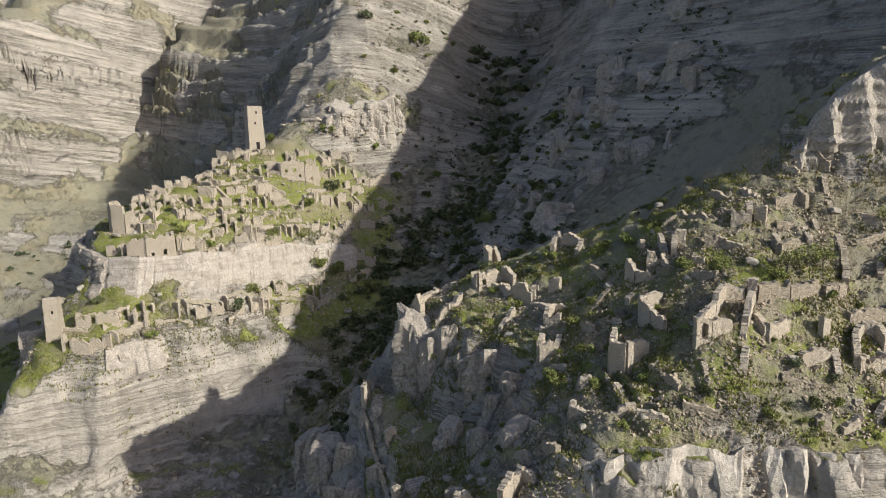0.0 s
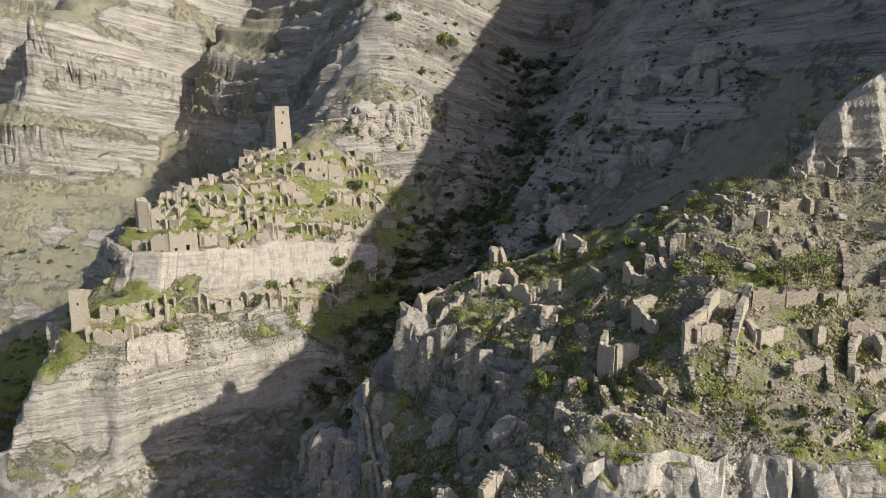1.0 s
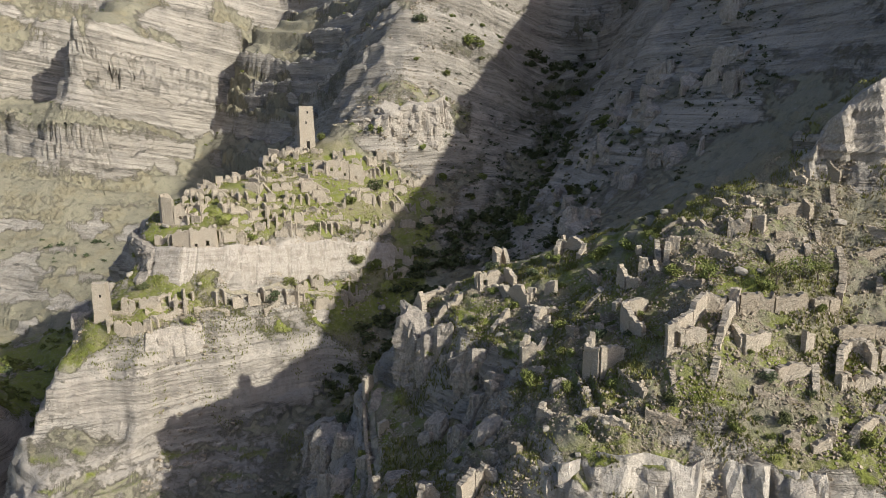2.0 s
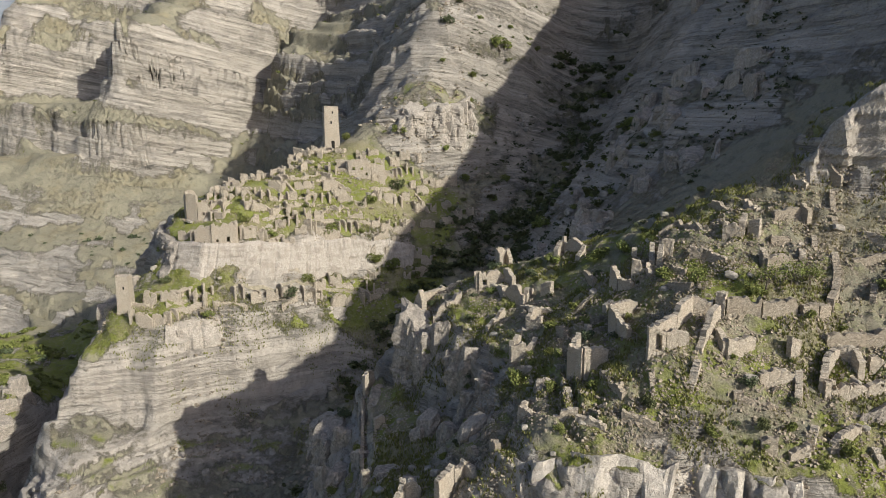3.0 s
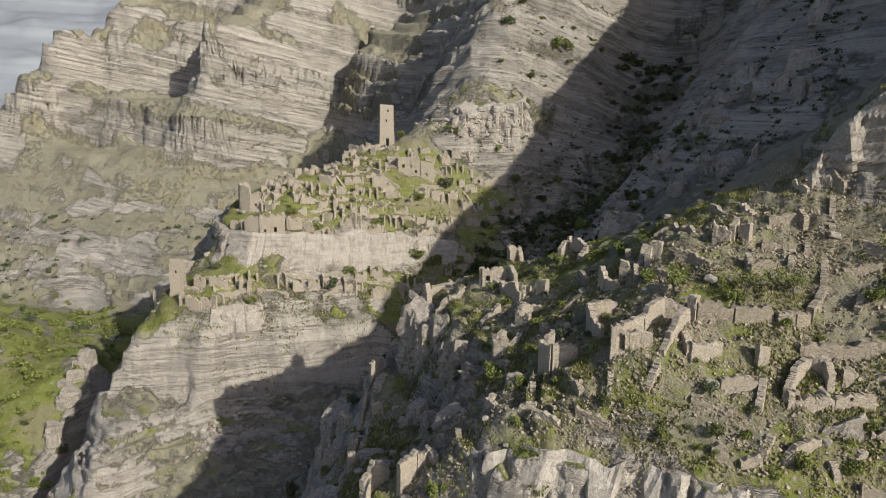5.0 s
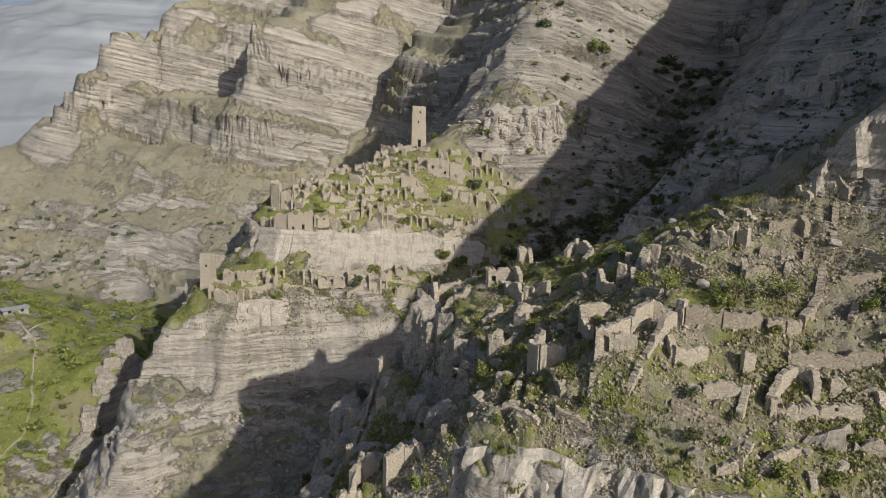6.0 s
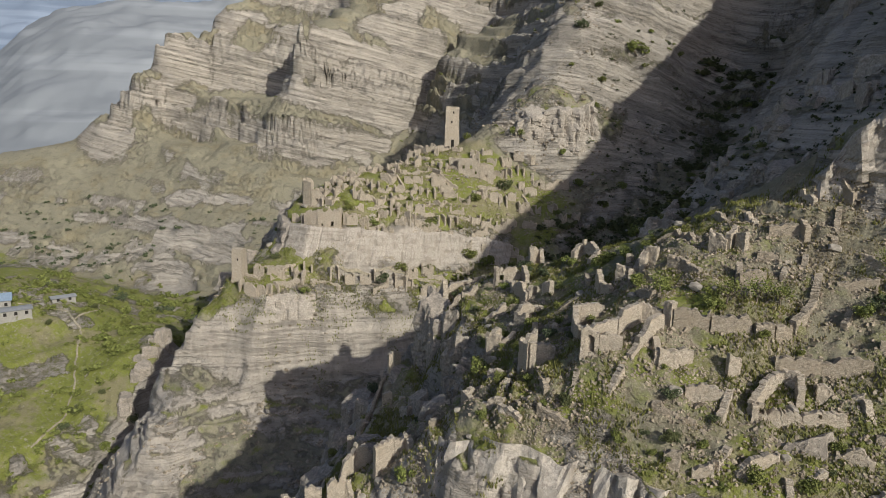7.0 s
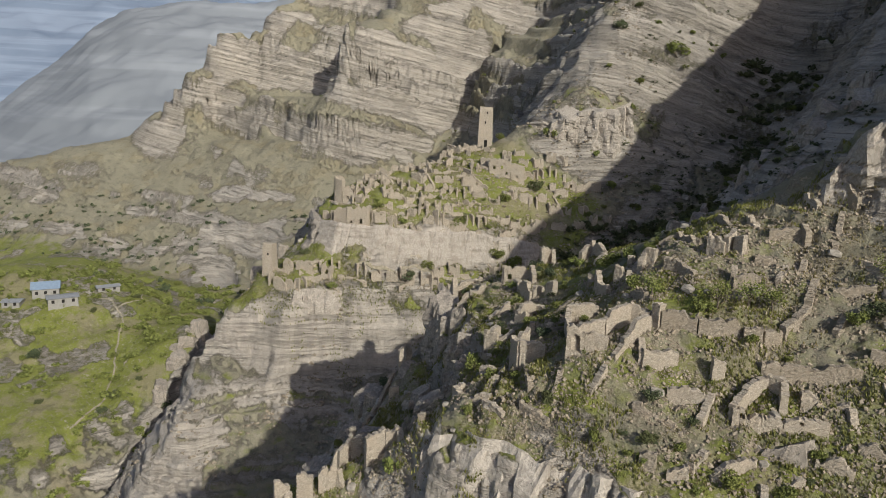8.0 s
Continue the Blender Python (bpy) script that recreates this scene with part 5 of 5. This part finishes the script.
cliff_band([(-110, 199, 97), (-105, 188, 98), (-98, 178.5, 100), (-91, 170.5, 102.5), (-85.5, 166.6, 103.5)], [(-107, 202, 112.6), (-103, 191, 112.4), (-96, 181.5, 113), (-90, 174.6, 112.6), (-85, 170.4, 112.4)], 1.2, CRAG, 151, "dark layered cliff at the end of the village ridge", 1.0, 1.0, 6.0)
cliff_band([(-89, 184, 116), (-82, 181.5, 115), (-74, 182.5, 114.6), (-66, 187, 113.4), (-58, 193, 112), (-51, 197.5, 111)], [(-88.5, 186, 119.6), (-82, 184, 118.8), (-74, 185, 118.2), (-66, 189.5, 116.6), (-58, 195.4, 114.6), (-51, 199.6, 112.4)], 0.8, BAND_CRAG, 145, "low band of pale layered rock between the village houses", 1.0, 0.5, 2.4, 0.4)
cliff_band([(p[0], p[1], p[2] - 1.0) for p in LINES["terrace_foot"][1:]], [(p[0], p[1], p[2] - 0.3) for p in LINES["terrace_edge"][1:]], 0.3, RIDGE_CRAG, 147, "pale rock step below the terrace houses", 0.5, 0.5, 2.0, 0.3)
crag(-76, 154, 86, 92.6, 4.5, 4, 60, 164)
for i, (cx, cy, up, cw) in enumerate([(-140, 168, 4.5, 7), (-137.5, 161, 3, 9), (-134, 154, 2.5, 8), (-145, 175, 3, 7), (-130, 145, 3, 8), (-100, 160, 2.5, 7), (-103, 167, 5, 8), (-106, 161, 4, 8), (-98.5, 170, 4, 6), (-108, 171, 5, 8)]):
    crag(cx, cy, ground_z(cx, cy) - 5, ground_z(cx, cy) + up, cw, cw * 0.7, 40 + 25 * i, 180 + i, CRAG, "jagged limestone rocks on the edge of the ravine")
for i, (cx, cy, lo, hi, cw) in enumerate([(-46, 250.5, 129, 143.5, 12), (-37, 253, 130, 148, 14), (-27, 257, 132, 149, 14), (-53, 249.5, 130, 139, 8), (-20, 262, 136, 150, 11)]):
    crag(cx, cy, lo, hi, cw, cw * 0.7, 15 * i, 170 + i, RIDGE_CRAG, "pale layered rock mass rising behind the watch tower")


def mountain_crags():
    """Outcrops that break the shaded mountainside beyond the gorge."""
    rng = random.Random(57)
    done = 0
    while done < 60:
        x, y = rng.uniform(-4, 105), rng.uniform(140, 320)
        if x - (y - 160) * 0.33 < 4 or near(np.array([x]), np.array([y]))[0] > 0.1:
            continue
        z, w = ground_z(x, y), rng.uniform(4, 13)
        up = rng.uniform(0.5, 3.0)
        crag(x, y, z - 5, z + up, w, w * rng.uniform(0.4, 0.8), rng.uniform(50, 130), 400 + done, CRAG if done % 3 else RIDGE_CRAG, "low broken limestone outcrop on the shaded mountainside")
        done += 1


mountain_crags()


def boulder_mesh(seed):
    rng = random.Random(seed)
    bm = bmesh.new()
    bmesh.ops.create_icosphere(bm, subdivisions=2, radius=1.0)
    sx, sy, sz = rng.uniform(0.8, 1.3), rng.uniform(0.7, 1.1), rng.uniform(0.55, 0.85)
    for v in bm.verts:
        p = v.co.copy()
        k = 1 + 0.28 * noise.noise(p * 1.3 + Vector((seed, 0, 0))) + 0.1 * noise.noise(p * 3.1 + Vector((0, seed, 0)))
        p = p * k
        for c in range(3):
            p[c] = max(-0.72, min(0.72, p[c]))
        v.co = Vector((p.x * sx, p.y * sy, p.z * sz))
    mesh = bpy.data.meshes.new("boulder")
    bm.to_mesh(mesh)
    bm.free()
    mesh.materials.append(BOULDER)
    return mesh


BOULDERS = [boulder_mesh(i + 1) for i in range(6)]


def boulder(x, y, size, seed):
    rng = random.Random(seed)
    ob = new("boulder", BOULDERS[seed % 6])
    ob.matrix_world = pose(x, y, ground_z(x, y) + size * 0.15, rng.uniform(-20, 20), rng.uniform(-20, 20), rng.uniform(0, 360)) @ Matrix.Diagonal((size, size, size, 1))
    tagged(ob, "rough grey limestone boulder lying on the slope", "boulder", "boulders")


def scatter_boulders():
    rng = np.random.default_rng(8)
    for box, n, lo, hi, keep in (((-14, 62, 64, 116), 50, 0.35, 0.9, lambda x, y: near(x, y) > 0.6), ((-100, -20, 115, 235), 40, 0.6, 1.5, lambda x, y: x < 100), ((-12, 40, 135, 300), 70, 0.8, 2.2, lambda x, y: near(x, y) < 0.2)):
        x, y, z = spots_in(rng, n, *box, keep)
        for i in range(len(x)):
            boulder(float(x[i]), float(y[i]), float(rng.uniform(lo, hi)), int(rng.integers(1, 9999)))


scatter_boulders()


# ---- plants ----
def crown_arrays(seed, leaves, leaf, lobes=7):
    """Leaf quads of one bush of radius about 1, standing on the origin."""
    rng = np.random.default_rng(seed)
    c = np.stack([rng.uniform(-0.65, 0.65, lobes), rng.uniform(-0.65, 0.65, lobes), rng.uniform(0.3, 1.0, lobes)], 1)
    r = rng.uniform(0.3, 0.55, lobes)
    which = rng.integers(0, lobes, leaves)
    d = rng.normal(size=(leaves, 3))
    d /= np.linalg.norm(d, axis=1, keepdims=True)
    p = c[which] + d * (r[which] * rng.uniform(0.6, 1.05, leaves))[:, None]
    p[:, 2] = np.maximum(p[:, 2], 0.04)
    quad = np.array([(-0.5, -0.4, 0), (0.5, -0.5, 0.1), (0.45, 0.5, -0.05), (-0.5, 0.45, 0.12)])
    return turned(quad, rng, leaves) * (leaf * rng.uniform(0.6, 1.4, leaves))[:, None, None] + p[:, None, :]


def mesh_of(name, verts, faces, material):
    pieces, corners = verts.shape[:2]
    idx = (np.array(faces)[None] + (np.arange(pieces) * corners)[:, None, None]).reshape(-1, len(faces[0]))
    mesh = bpy.data.meshes.new(name)
    mesh.from_pydata(verts.reshape(-1, 3).tolist(), [], idx.tolist())
    mesh.materials.append(material)
    return mesh


def limb(bm, a, b, r0, r1, sides=5):
    a, b = Vector(a), Vector(b)
    turn = (b - a).to_track_quat("Z", "Y").to_matrix()
    rings = [[bm.verts.new(p + turn @ Vector((math.cos(6.2832 * i / sides) * r, math.sin(6.2832 * i / sides) * r, 0))) for i in range(sides)] for p, r in ((a, r0), (b, r1))]
    for i in range(sides):
        bm.faces.new((rings[0][i], rings[0][(i + 1) % sides], rings[1][(i + 1) % sides], rings[1][i]))


def stems_mesh(seed, height_up=1.0):
    rng = random.Random(seed)
    bm = bmesh.new()
    for _ in range(5):
        tip = (rng.uniform(-0.5, 0.5), rng.uniform(-0.5, 0.5), rng.uniform(0.5, 0.9) * height_up)
        limb(bm, (rng.uniform(-.08, .08), rng.uniform(-.08, .08), -0.25), tip, 0.035, 0.012)
    mesh = bpy.data.meshes.new("stem")
    bm.to_mesh(mesh)
    bm.free()
    mesh.materials.append(BARK)
    return mesh


CROWNS = [mesh_of("foliage", crown_arrays(i + 1, 800, 0.115, 8 + i % 5), [(0, 1, 2, 3)], LEAF if i % 4 else LEAF_GREY) for i in range(8)]
STEMS = [stems_mesh(i) for i in range(3)]


def bush(x, y, size, seed, label="rounded green shrub on the slope", tall=1.0):
    rng = random.Random(seed)
    thing = new("bush")
    s = size * rng.uniform(0.85, 1.15)
    thing.matrix_world = pose(x, y, ground_z(x, y) - 0.08, 0, 0, rng.uniform(0, 360)) @ Matrix.Diagonal((s, s * rng.uniform(0.8, 1.1), s * tall * rng.uniform(0.7, 1.0), 1))
    for name, mesh in (("stem", STEMS[seed % 3]), ("foliage", CROWNS[seed % 8])):
        ob = new(name, mesh)
        ob.parent = thing
    return tagged(thing, label, "bush", "shrubs")


for i, (bx, by, bs) in enumerate([(-18.6, 110.3, 1.6), (-40, 246.5, 3.2), (-9, 298, 4.5), (-64, 185, 2.3), (-55, 176, 2.9), (-38, 200, 3.4), (-33, 203, 3.1), (-52, 182.5, 2.1), (-36, 225, 3.1), (-42, 214, 2.9), (-50, 196, 3), (-60, 246, 2.2), (-86, 165, 1.8), (-98, 170, 2.2), (-14, 90, 1.3), (-11, 96, 1.4), (7.5, 121, 1.7), (18, 113, 1.5), (25, 107, 1.9), (29, 105, 1.8), (27, 84, 1.0), (37, 88, 1.3), (33, 91, 1.4), (58, 86.5, 1.4), (60, 88, 1.6), (11, 68, 1.5), (20, 70.5, 0.9), (36, 69.5, 1.0), (41, 70, 1.0), (49.5, 69.5, 1.3), (54, 70.5, 1.1), (14.5, 83.5, 1.5), (23, 86, 1.2), (24, 76.5, 1.1), (43, 84.6, 1.3)]):
    bush(bx, by, bs, 300 + i)


def scatter_bushes():
    rng = np.random.default_rng(21)
    zones = [((-8, 62, 66, 118), 230, 0.4, 1.15, lambda x, y: (near(x, y) > 0.6) & ~((x > 34) & (x < 52) & (y > 83) & (y < 94)) & (fbm2(x, y, 12, 2, 95) > -0.1 + 0.7 * ramp(x, 38, 44) * ramp(y, 80, 86))),
             ((-100, -20, 150, 250), 150, 0.6, 1.7, lambda x, y: (near(x, y) < 0.3) & (fbm2(x, y, 18, 2, 96) > 0.0)),
             ((-30, 45, 130, 320), 150, 0.8, 2.6, lambda x, y: (near(x, y) < 0.2) & (fbm2(x, y, 18, 2, 97) > -0.2)),
             ((-215, -115, 110, 230), 90, 0.8, 2.4, lambda x, y: fbm2(x, y, 25, 2, 98) > -0.1)]
    for box, n, lo, hi, keep in zones:
        x, y, z = spots_in(rng, n, *box, keep)
        for i in range(len(x)):
            bush(float(x[i]), float(y[i]), float(lo * (hi / lo) ** rng.random()), int(rng.integers(1, 99999)))


scatter_bushes()


def thicket(name, n, box, keep, lo, hi, seed, material, label, leaves=120):
    rng = np.random.default_rng(seed)
    x, y, z = spots_in(rng, n, *box, keep)
    crowns = [crown_arrays(50 + i, leaves, 0.3, 5) for i in range(5)]
    out = []
    for i in range(len(x)):
        s = lo * (hi / lo) ** rng.random()
        c, t = crowns[i % 5], rng.uniform(0, 6.28)
        m = np.array([(math.cos(t), -math.sin(t), 0), (math.sin(t), math.cos(t), 0), (0, 0, rng.uniform(0.6, 0.95))])
        out.append(c @ m.T * s + np.array((x[i], y[i], z[i] - 0.1)))
    joined(name, np.concatenate(out), [(0, 1, 2, 3)], material, label, "shrubs")


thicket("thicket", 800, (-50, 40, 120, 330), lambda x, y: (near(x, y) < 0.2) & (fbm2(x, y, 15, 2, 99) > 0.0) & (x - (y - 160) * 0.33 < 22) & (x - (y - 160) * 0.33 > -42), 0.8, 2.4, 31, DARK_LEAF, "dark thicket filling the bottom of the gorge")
GORGE = sorted((p[1], p[0]) for p in LINES["gorge"])
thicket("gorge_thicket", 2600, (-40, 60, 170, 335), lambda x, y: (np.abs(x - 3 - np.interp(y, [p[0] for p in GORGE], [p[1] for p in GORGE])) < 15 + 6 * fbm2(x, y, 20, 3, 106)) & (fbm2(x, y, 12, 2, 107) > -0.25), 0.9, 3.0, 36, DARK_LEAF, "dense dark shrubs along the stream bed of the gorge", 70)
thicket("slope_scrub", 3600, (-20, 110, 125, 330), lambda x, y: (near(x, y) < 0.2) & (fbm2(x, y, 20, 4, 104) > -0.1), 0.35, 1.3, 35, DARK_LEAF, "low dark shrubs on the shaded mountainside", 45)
thicket("far_scrub", 900, (-520, -110, 200, 330), lambda x, y: (fbm2(x, y, 40, 3, 101) > 0.05) & (land(x, y) < 86), 0.7, 2.6, 32, LEAF_GREY, "scrub dotted over the far valley slopes", 60)
thicket("ledge_scrub", 500, (-330, 60, 240, 500), lambda x, y: (fbm2(x, y, 30, 3, 102) > 0.25), 0.6, 1.8, 33, LEAF, "small shrubs on ledges of the mountain", 50)
thicket("meadow_scrub", 1700, (-240, -112, 90, 250), lambda x, y: fbm2(x, y, 18, 3, 103) > 0.1, 0.5, 2.4, 34, LEAF, "shrubs along the meadow banks", 90)


def grass(name, n, box, keep, lo, hi, seed, material, label):
    """Tufts of five leaning blades."""
    rng = np.random.default_rng(seed)
    x, y, z = spots_in(rng, n, *box, keep)
    k = len(x) * 5
    x, y, z = np.repeat(x, 5), np.repeat(y, 5), np.repeat(z, 5)
    s = lo * (hi / lo) ** rng.random(k)
    t = rng.uniform(0, 6.28, k)
    lean, wide = rng.uniform(0.1, 0.7, k) * s, 0.22 * s
    cx, cy = np.cos(t), np.sin(t)
    v = np.stack([np.stack([x - cy * wide, y + cx * wide, z - 0.05], 1), np.stack([x + cy * wide, y - cx * wide, z - 0.05], 1), np.stack([x + cx * lean, y + cy * lean, z + s], 1)], 1)
    joined(name, v, [(0, 1, 2)], material, label, "grass")


grass("grass", 46000, (-8, 64, 64, 120), lambda x, y: (near(x, y) > 0.5) & (fbm2(x, y, 7, 3, 110) > 0.05), 0.18, 0.5, 41, GRASS, "green grass tufts between the ruins")
grass("dry_grass", 10000, (20, 66, 64, 104), lambda x, y: (near(x, y) > 0.5) & (fbm2(x, y, 8, 3, 112) > 0.05), 0.15, 0.38, 42, DRYGRASS, "dry yellow grass on the sunny slope")
grass("terrace_grass", 22000, (-98, -24, 146, 236), lambda x, y: fbm2(x, y, 9, 3, 113) > 0.0, 0.25, 0.6, 43, GRASS, "green grass on the terraces of the village")


def small_tree(x, y, h, seed):
    rng = random.Random(seed)
    thing = new("tree")
    thing.matrix_world = pose(x, y, ground_z(x, y) - 0.1, 0, 0, rng.uniform(0, 360))
    bm = bmesh.new()
    limb(bm, (0, 0, -0.2), (0.15, 0.05, h * 0.45), 0.13, 0.09, 7)
    tips = []
    for i in range(6):
        a = i * 1.05 + rng.uniform(-.3, .3)
        tip = (math.cos(a) * h * 0.34, math.sin(a) * h * 0.34, h * rng.uniform(0.62, 0.95))
        limb(bm, (0.15, 0.05, h * 0.43), tip, 0.06, 0.02)
        tips.append(tip)
    part("trunk", bm, BARK, thing)
    gen = np.random.default_rng(seed)
    leaves = []
    for tip in tips:
        d = gen.normal(size=(80, 3)) * h * 0.13
        quad = np.array([(-0.5, -0.4, 0), (0.5, -0.5, 0.1), (0.45, 0.5, -0.05), (-0.5, 0.45, 0.12)])
        leaves.append(turned(quad, gen, 80) * 0.15 + (d + np.array(tip))[:, None, :])
    crown = new("crown", mesh_of("crown", np.concatenate(leaves), [(0, 1, 2, 3)], LEAF))
    crown.parent = thing
    tagged(thing, "small thin tree with a sparse grey-green crown", "tree", "small trees")


for i, (tx, ty, th) in enumerate([(44.3, 85.3, 2.8), (47.5, 86.5, 3.0), (50, 87.2, 2.6), (36.5, 86.5, 2.4), (61, 92, 3.0)]):
    small_tree(tx, ty, th, 500 + i)


# ---- footpaths ----
PATH_EARTH = plain_material("path_earth", (0.22, 0.19, 0.13), (0.36, 0.315, 0.24), 1.5)


def footpath(points, width, label):
    """A trodden strip laid over the ground along a line."""
    line = []
    for a, b in zip(points, points[1:]):
        n = max(2, round(math.dist(a, b) / 0.7))
        line += [(a[0] + (b[0] - a[0]) * i / n, a[1] + (b[1] - a[1]) * i / n) for i in range(n)]
    bm, rows = bmesh.new(), []
    for i, (x, y) in enumerate(line):
        x, y = x + 0.5 * noise.noise(Vector((x * 0.3, y * 0.3, 1))), y + 0.5 * noise.noise(Vector((x * 0.3, y * 0.3, 7)))
        a, b = line[max(0, i - 1)], line[min(len(line) - 1, i + 1)]
        d = math.dist(a, b) or 1
        nx, ny = -(b[1] - a[1]) / d * width / 2, (b[0] - a[0]) / d * width / 2
        rows.append([bm.verts.new((x + nx * k, y + ny * k, ground_z(x + nx * k, y + ny * k) + 0.22 - 0.1 * abs(k))) for k in (-1, 0, 1)])
    for p, q in zip(rows, rows[1:]):
        for i in (0, 1):
            bm.faces.new((p[i], p[i + 1], q[i + 1], q[i]))
    mesh = bpy.data.meshes.new("footpath")
    bm.to_mesh(mesh)
    bm.free()
    mesh.materials.append(PATH_EARTH)
    return tagged(new("footpath", mesh), label, "path")


footpath([(-200, 158), (-184, 166), (-172, 162), (-160, 150), (-149, 141), (-140, 130), (-136, 116)], 0.6, "pale earth track across the green meadow")
footpath([(-178, 164), (-180, 176), (-190, 184)], 0.6, "pale earth track across the green meadow")
footpath([(-92, 154.5), (-80, 158.5), (-66, 169), (-50, 184), (-40, 190), (-33, 197)], 0.6, "pale path along the village terrace")
footpath([(-13.0, 108, ), (-10.6, 99), (-8.0, 90), (-6.6, 82)], 1.0, "old stepped path below the crag")


def path_wall(points, seed):
    """A low dry-stone wall that follows the ground."""
    walls = []
    for a, b in zip(points, points[1:]):
        walls.append(((*a, ground_z(*a) + 0.8), (*b, ground_z(*b) + 0.8)))
    return ruin("low dry-stone wall beside the old path", walls, name="path_wall", category="wall", rough=0.2, thick=0.5, material=MASONRY_OLD, seed=seed)


path_wall([(-14.0, 107), (-11.6, 98), (-9.0, 89), (-7.6, 81)], 81)


# ---- houses in the valley ----
def paint(name, colour, rough=0.6):
    return plain_material(name, tuple(c * 0.82 for c in colour), colour, 1.2, rough, 0.1)


PLASTER, BLUE_ROOF, GREY_ROOF = paint("white_plaster", (0.30, 0.285, 0.26)), paint("blue_sheet_roof", (0.24, 0.31, 0.40), 0.4), paint("grey_sheet_roof", (0.3, 0.305, 0.31), 0.5)


def box_bm(x0, x1, y0, y1, z0, z1):
    bm = bmesh.new()
    bmesh.ops.create_cube(bm, size=1, matrix=Matrix.Translation(((x0 + x1) / 2, (y0 + y1) / 2, (z0 + z1) / 2)) @ Matrix.Diagonal((x1 - x0, y1 - y0, z1 - z0, 1)))
    return bm


def valley_house(x, y, w, d, h, rise, turn, roof, label):
    thing = new("house")
    thing.matrix_world = pose(x, y, ground_z(x, y) - 0.5, 0, 0, turn)
    part("wall", box_bm(-w / 2, w / 2, -d / 2, d / 2, -1.5, h), PLASTER, thing)
    bm = bmesh.new()
    o = 0.5
    v = [bm.verts.new(c) for c in ((-w / 2 - o, -d / 2 - o, h), (w / 2 + o, -d / 2 - o, h), (w / 2 + o, d / 2 + o, h), (-w / 2 - o, d / 2 + o, h), (-w / 2 - o, 0, h + rise), (w / 2 + o, 0, h + rise))]
    for f in ((0, 1, 5, 4), (2, 3, 4, 5), (0, 4, 3), (1, 2, 5), (3, 2, 1, 0)):
        bm.faces.new([v[i] for i in f])
    part("roof", bm, roof, thing)
    for i in range(max(2, int(w / 3))):
        s = -w / 2 + (i + 0.5) * w / max(2, int(w / 3))
        # near-black panels stand in for the shade behind the windows
        part("window", box_bm(s - 0.5, s + 0.5, -d / 2 - 0.04, -d / 2 + 0.1, h * 0.4, h * 0.4 + 1.2), INTERIOR_SHADE, thing)
    return tagged(thing, label, "house")


valley_house(-203, 152, 9, 7, 3.4, 2.2, 55, BLUE_ROOF, "white farmhouse with a blue sheet-metal gable roof")
valley_house(-193, 152, 10, 6, 3.0, 0.5, 62, GREY_ROOF, "long white farm building with a flat grey roof")
valley_house(-192.5, 170.5, 8, 4.5, 2.0, 0.6, 65, GREY_ROOF, "low pale shed on the meadow edge")
valley_house(-205, 140.5, 6, 5, 2.2, 0.6, 40, GREY_ROOF, "small pale outbuilding beside the farm")


# ---- distance ----
def distant_range(name, az0, az1, r0, r1, top, seed, lo, hi, label):
    """A mountain far down the valley: a sheet over bearings and distances, with beds of rock; lo and hi carry its haze.
    """
    a = np.radians(np.linspace(az0, az1, 150))[:, None]
    f = np.linspace(0, 1, 110)[None, :]
    r = r0 + (r1 - r0) * f
    x, y = CENTRE[0] + np.sin(a) * r, CENTRE[1] + np.cos(a) * r
    u = (np.degrees(a) - az0) / (az1 - az0)
    crest = np.interp(u, [p[0] for p in top], [p[1] for p in top])
    k = (r1 - r0) * 0.12
    z = -40 + (crest + 40) * np.minimum(1, f * 1.25) ** 0.9 + (fbm2(x, y, k, 5, seed) + 0.3) * (crest + 60) * 0.04 * np.minimum(1, f * 3)
    z = z + beds(z, x, y, 30, 0.6) * 0.16
    mesh = bpy.data.meshes.new(name)
    n, m = z.shape
    i = np.arange(n * m).reshape(n, m)
    quads = np.stack([i[:-1, :-1], i[:-1, 1:], i[1:, 1:], i[1:, :-1]], 2).reshape(-1, 4)
    mesh.from_pydata(np.stack([x, y, z], 2).reshape(-1, 3).tolist(), [], quads.tolist())
    mesh.polygons.foreach_set("use_smooth", np.ones(len(quads), dtype=bool))
    mat, nt, bsdf = shader(name, 1.0)
    bsdf.inputs["Specular IOR Level"].default_value = 0.0
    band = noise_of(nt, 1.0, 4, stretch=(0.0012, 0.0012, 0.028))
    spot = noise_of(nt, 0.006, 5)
    # aerial haze is painted into the base colour, as there is no volume
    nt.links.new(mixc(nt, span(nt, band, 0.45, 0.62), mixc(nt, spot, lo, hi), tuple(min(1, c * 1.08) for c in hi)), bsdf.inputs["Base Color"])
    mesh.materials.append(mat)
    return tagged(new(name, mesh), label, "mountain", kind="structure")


# grey and blue tints stand in for haze over distance
distant_range("backdrop_mountain", -80, -38, 1100, 2300, [(0, 60), (0.36, 70), (0.45, 110), (0.54, 225), (0.59, 300), (0.655, 360), (0.72, 388), (0.8, 392), (0.86, 384), (1, 420)], 201, (0.2, 0.215, 0.235), (0.25, 0.265, 0.285), "mountain far down the valley, painted haze grey")
distant_range("backdrop_range", -95, -30, 2900, 4700, [(0, 800), (0.5, 900), (0.75, 1000), (1, 1000)], 202, (0.13, 0.17, 0.24), (0.2, 0.24, 0.31), "distant mountain range across the valley, painted haze blue")
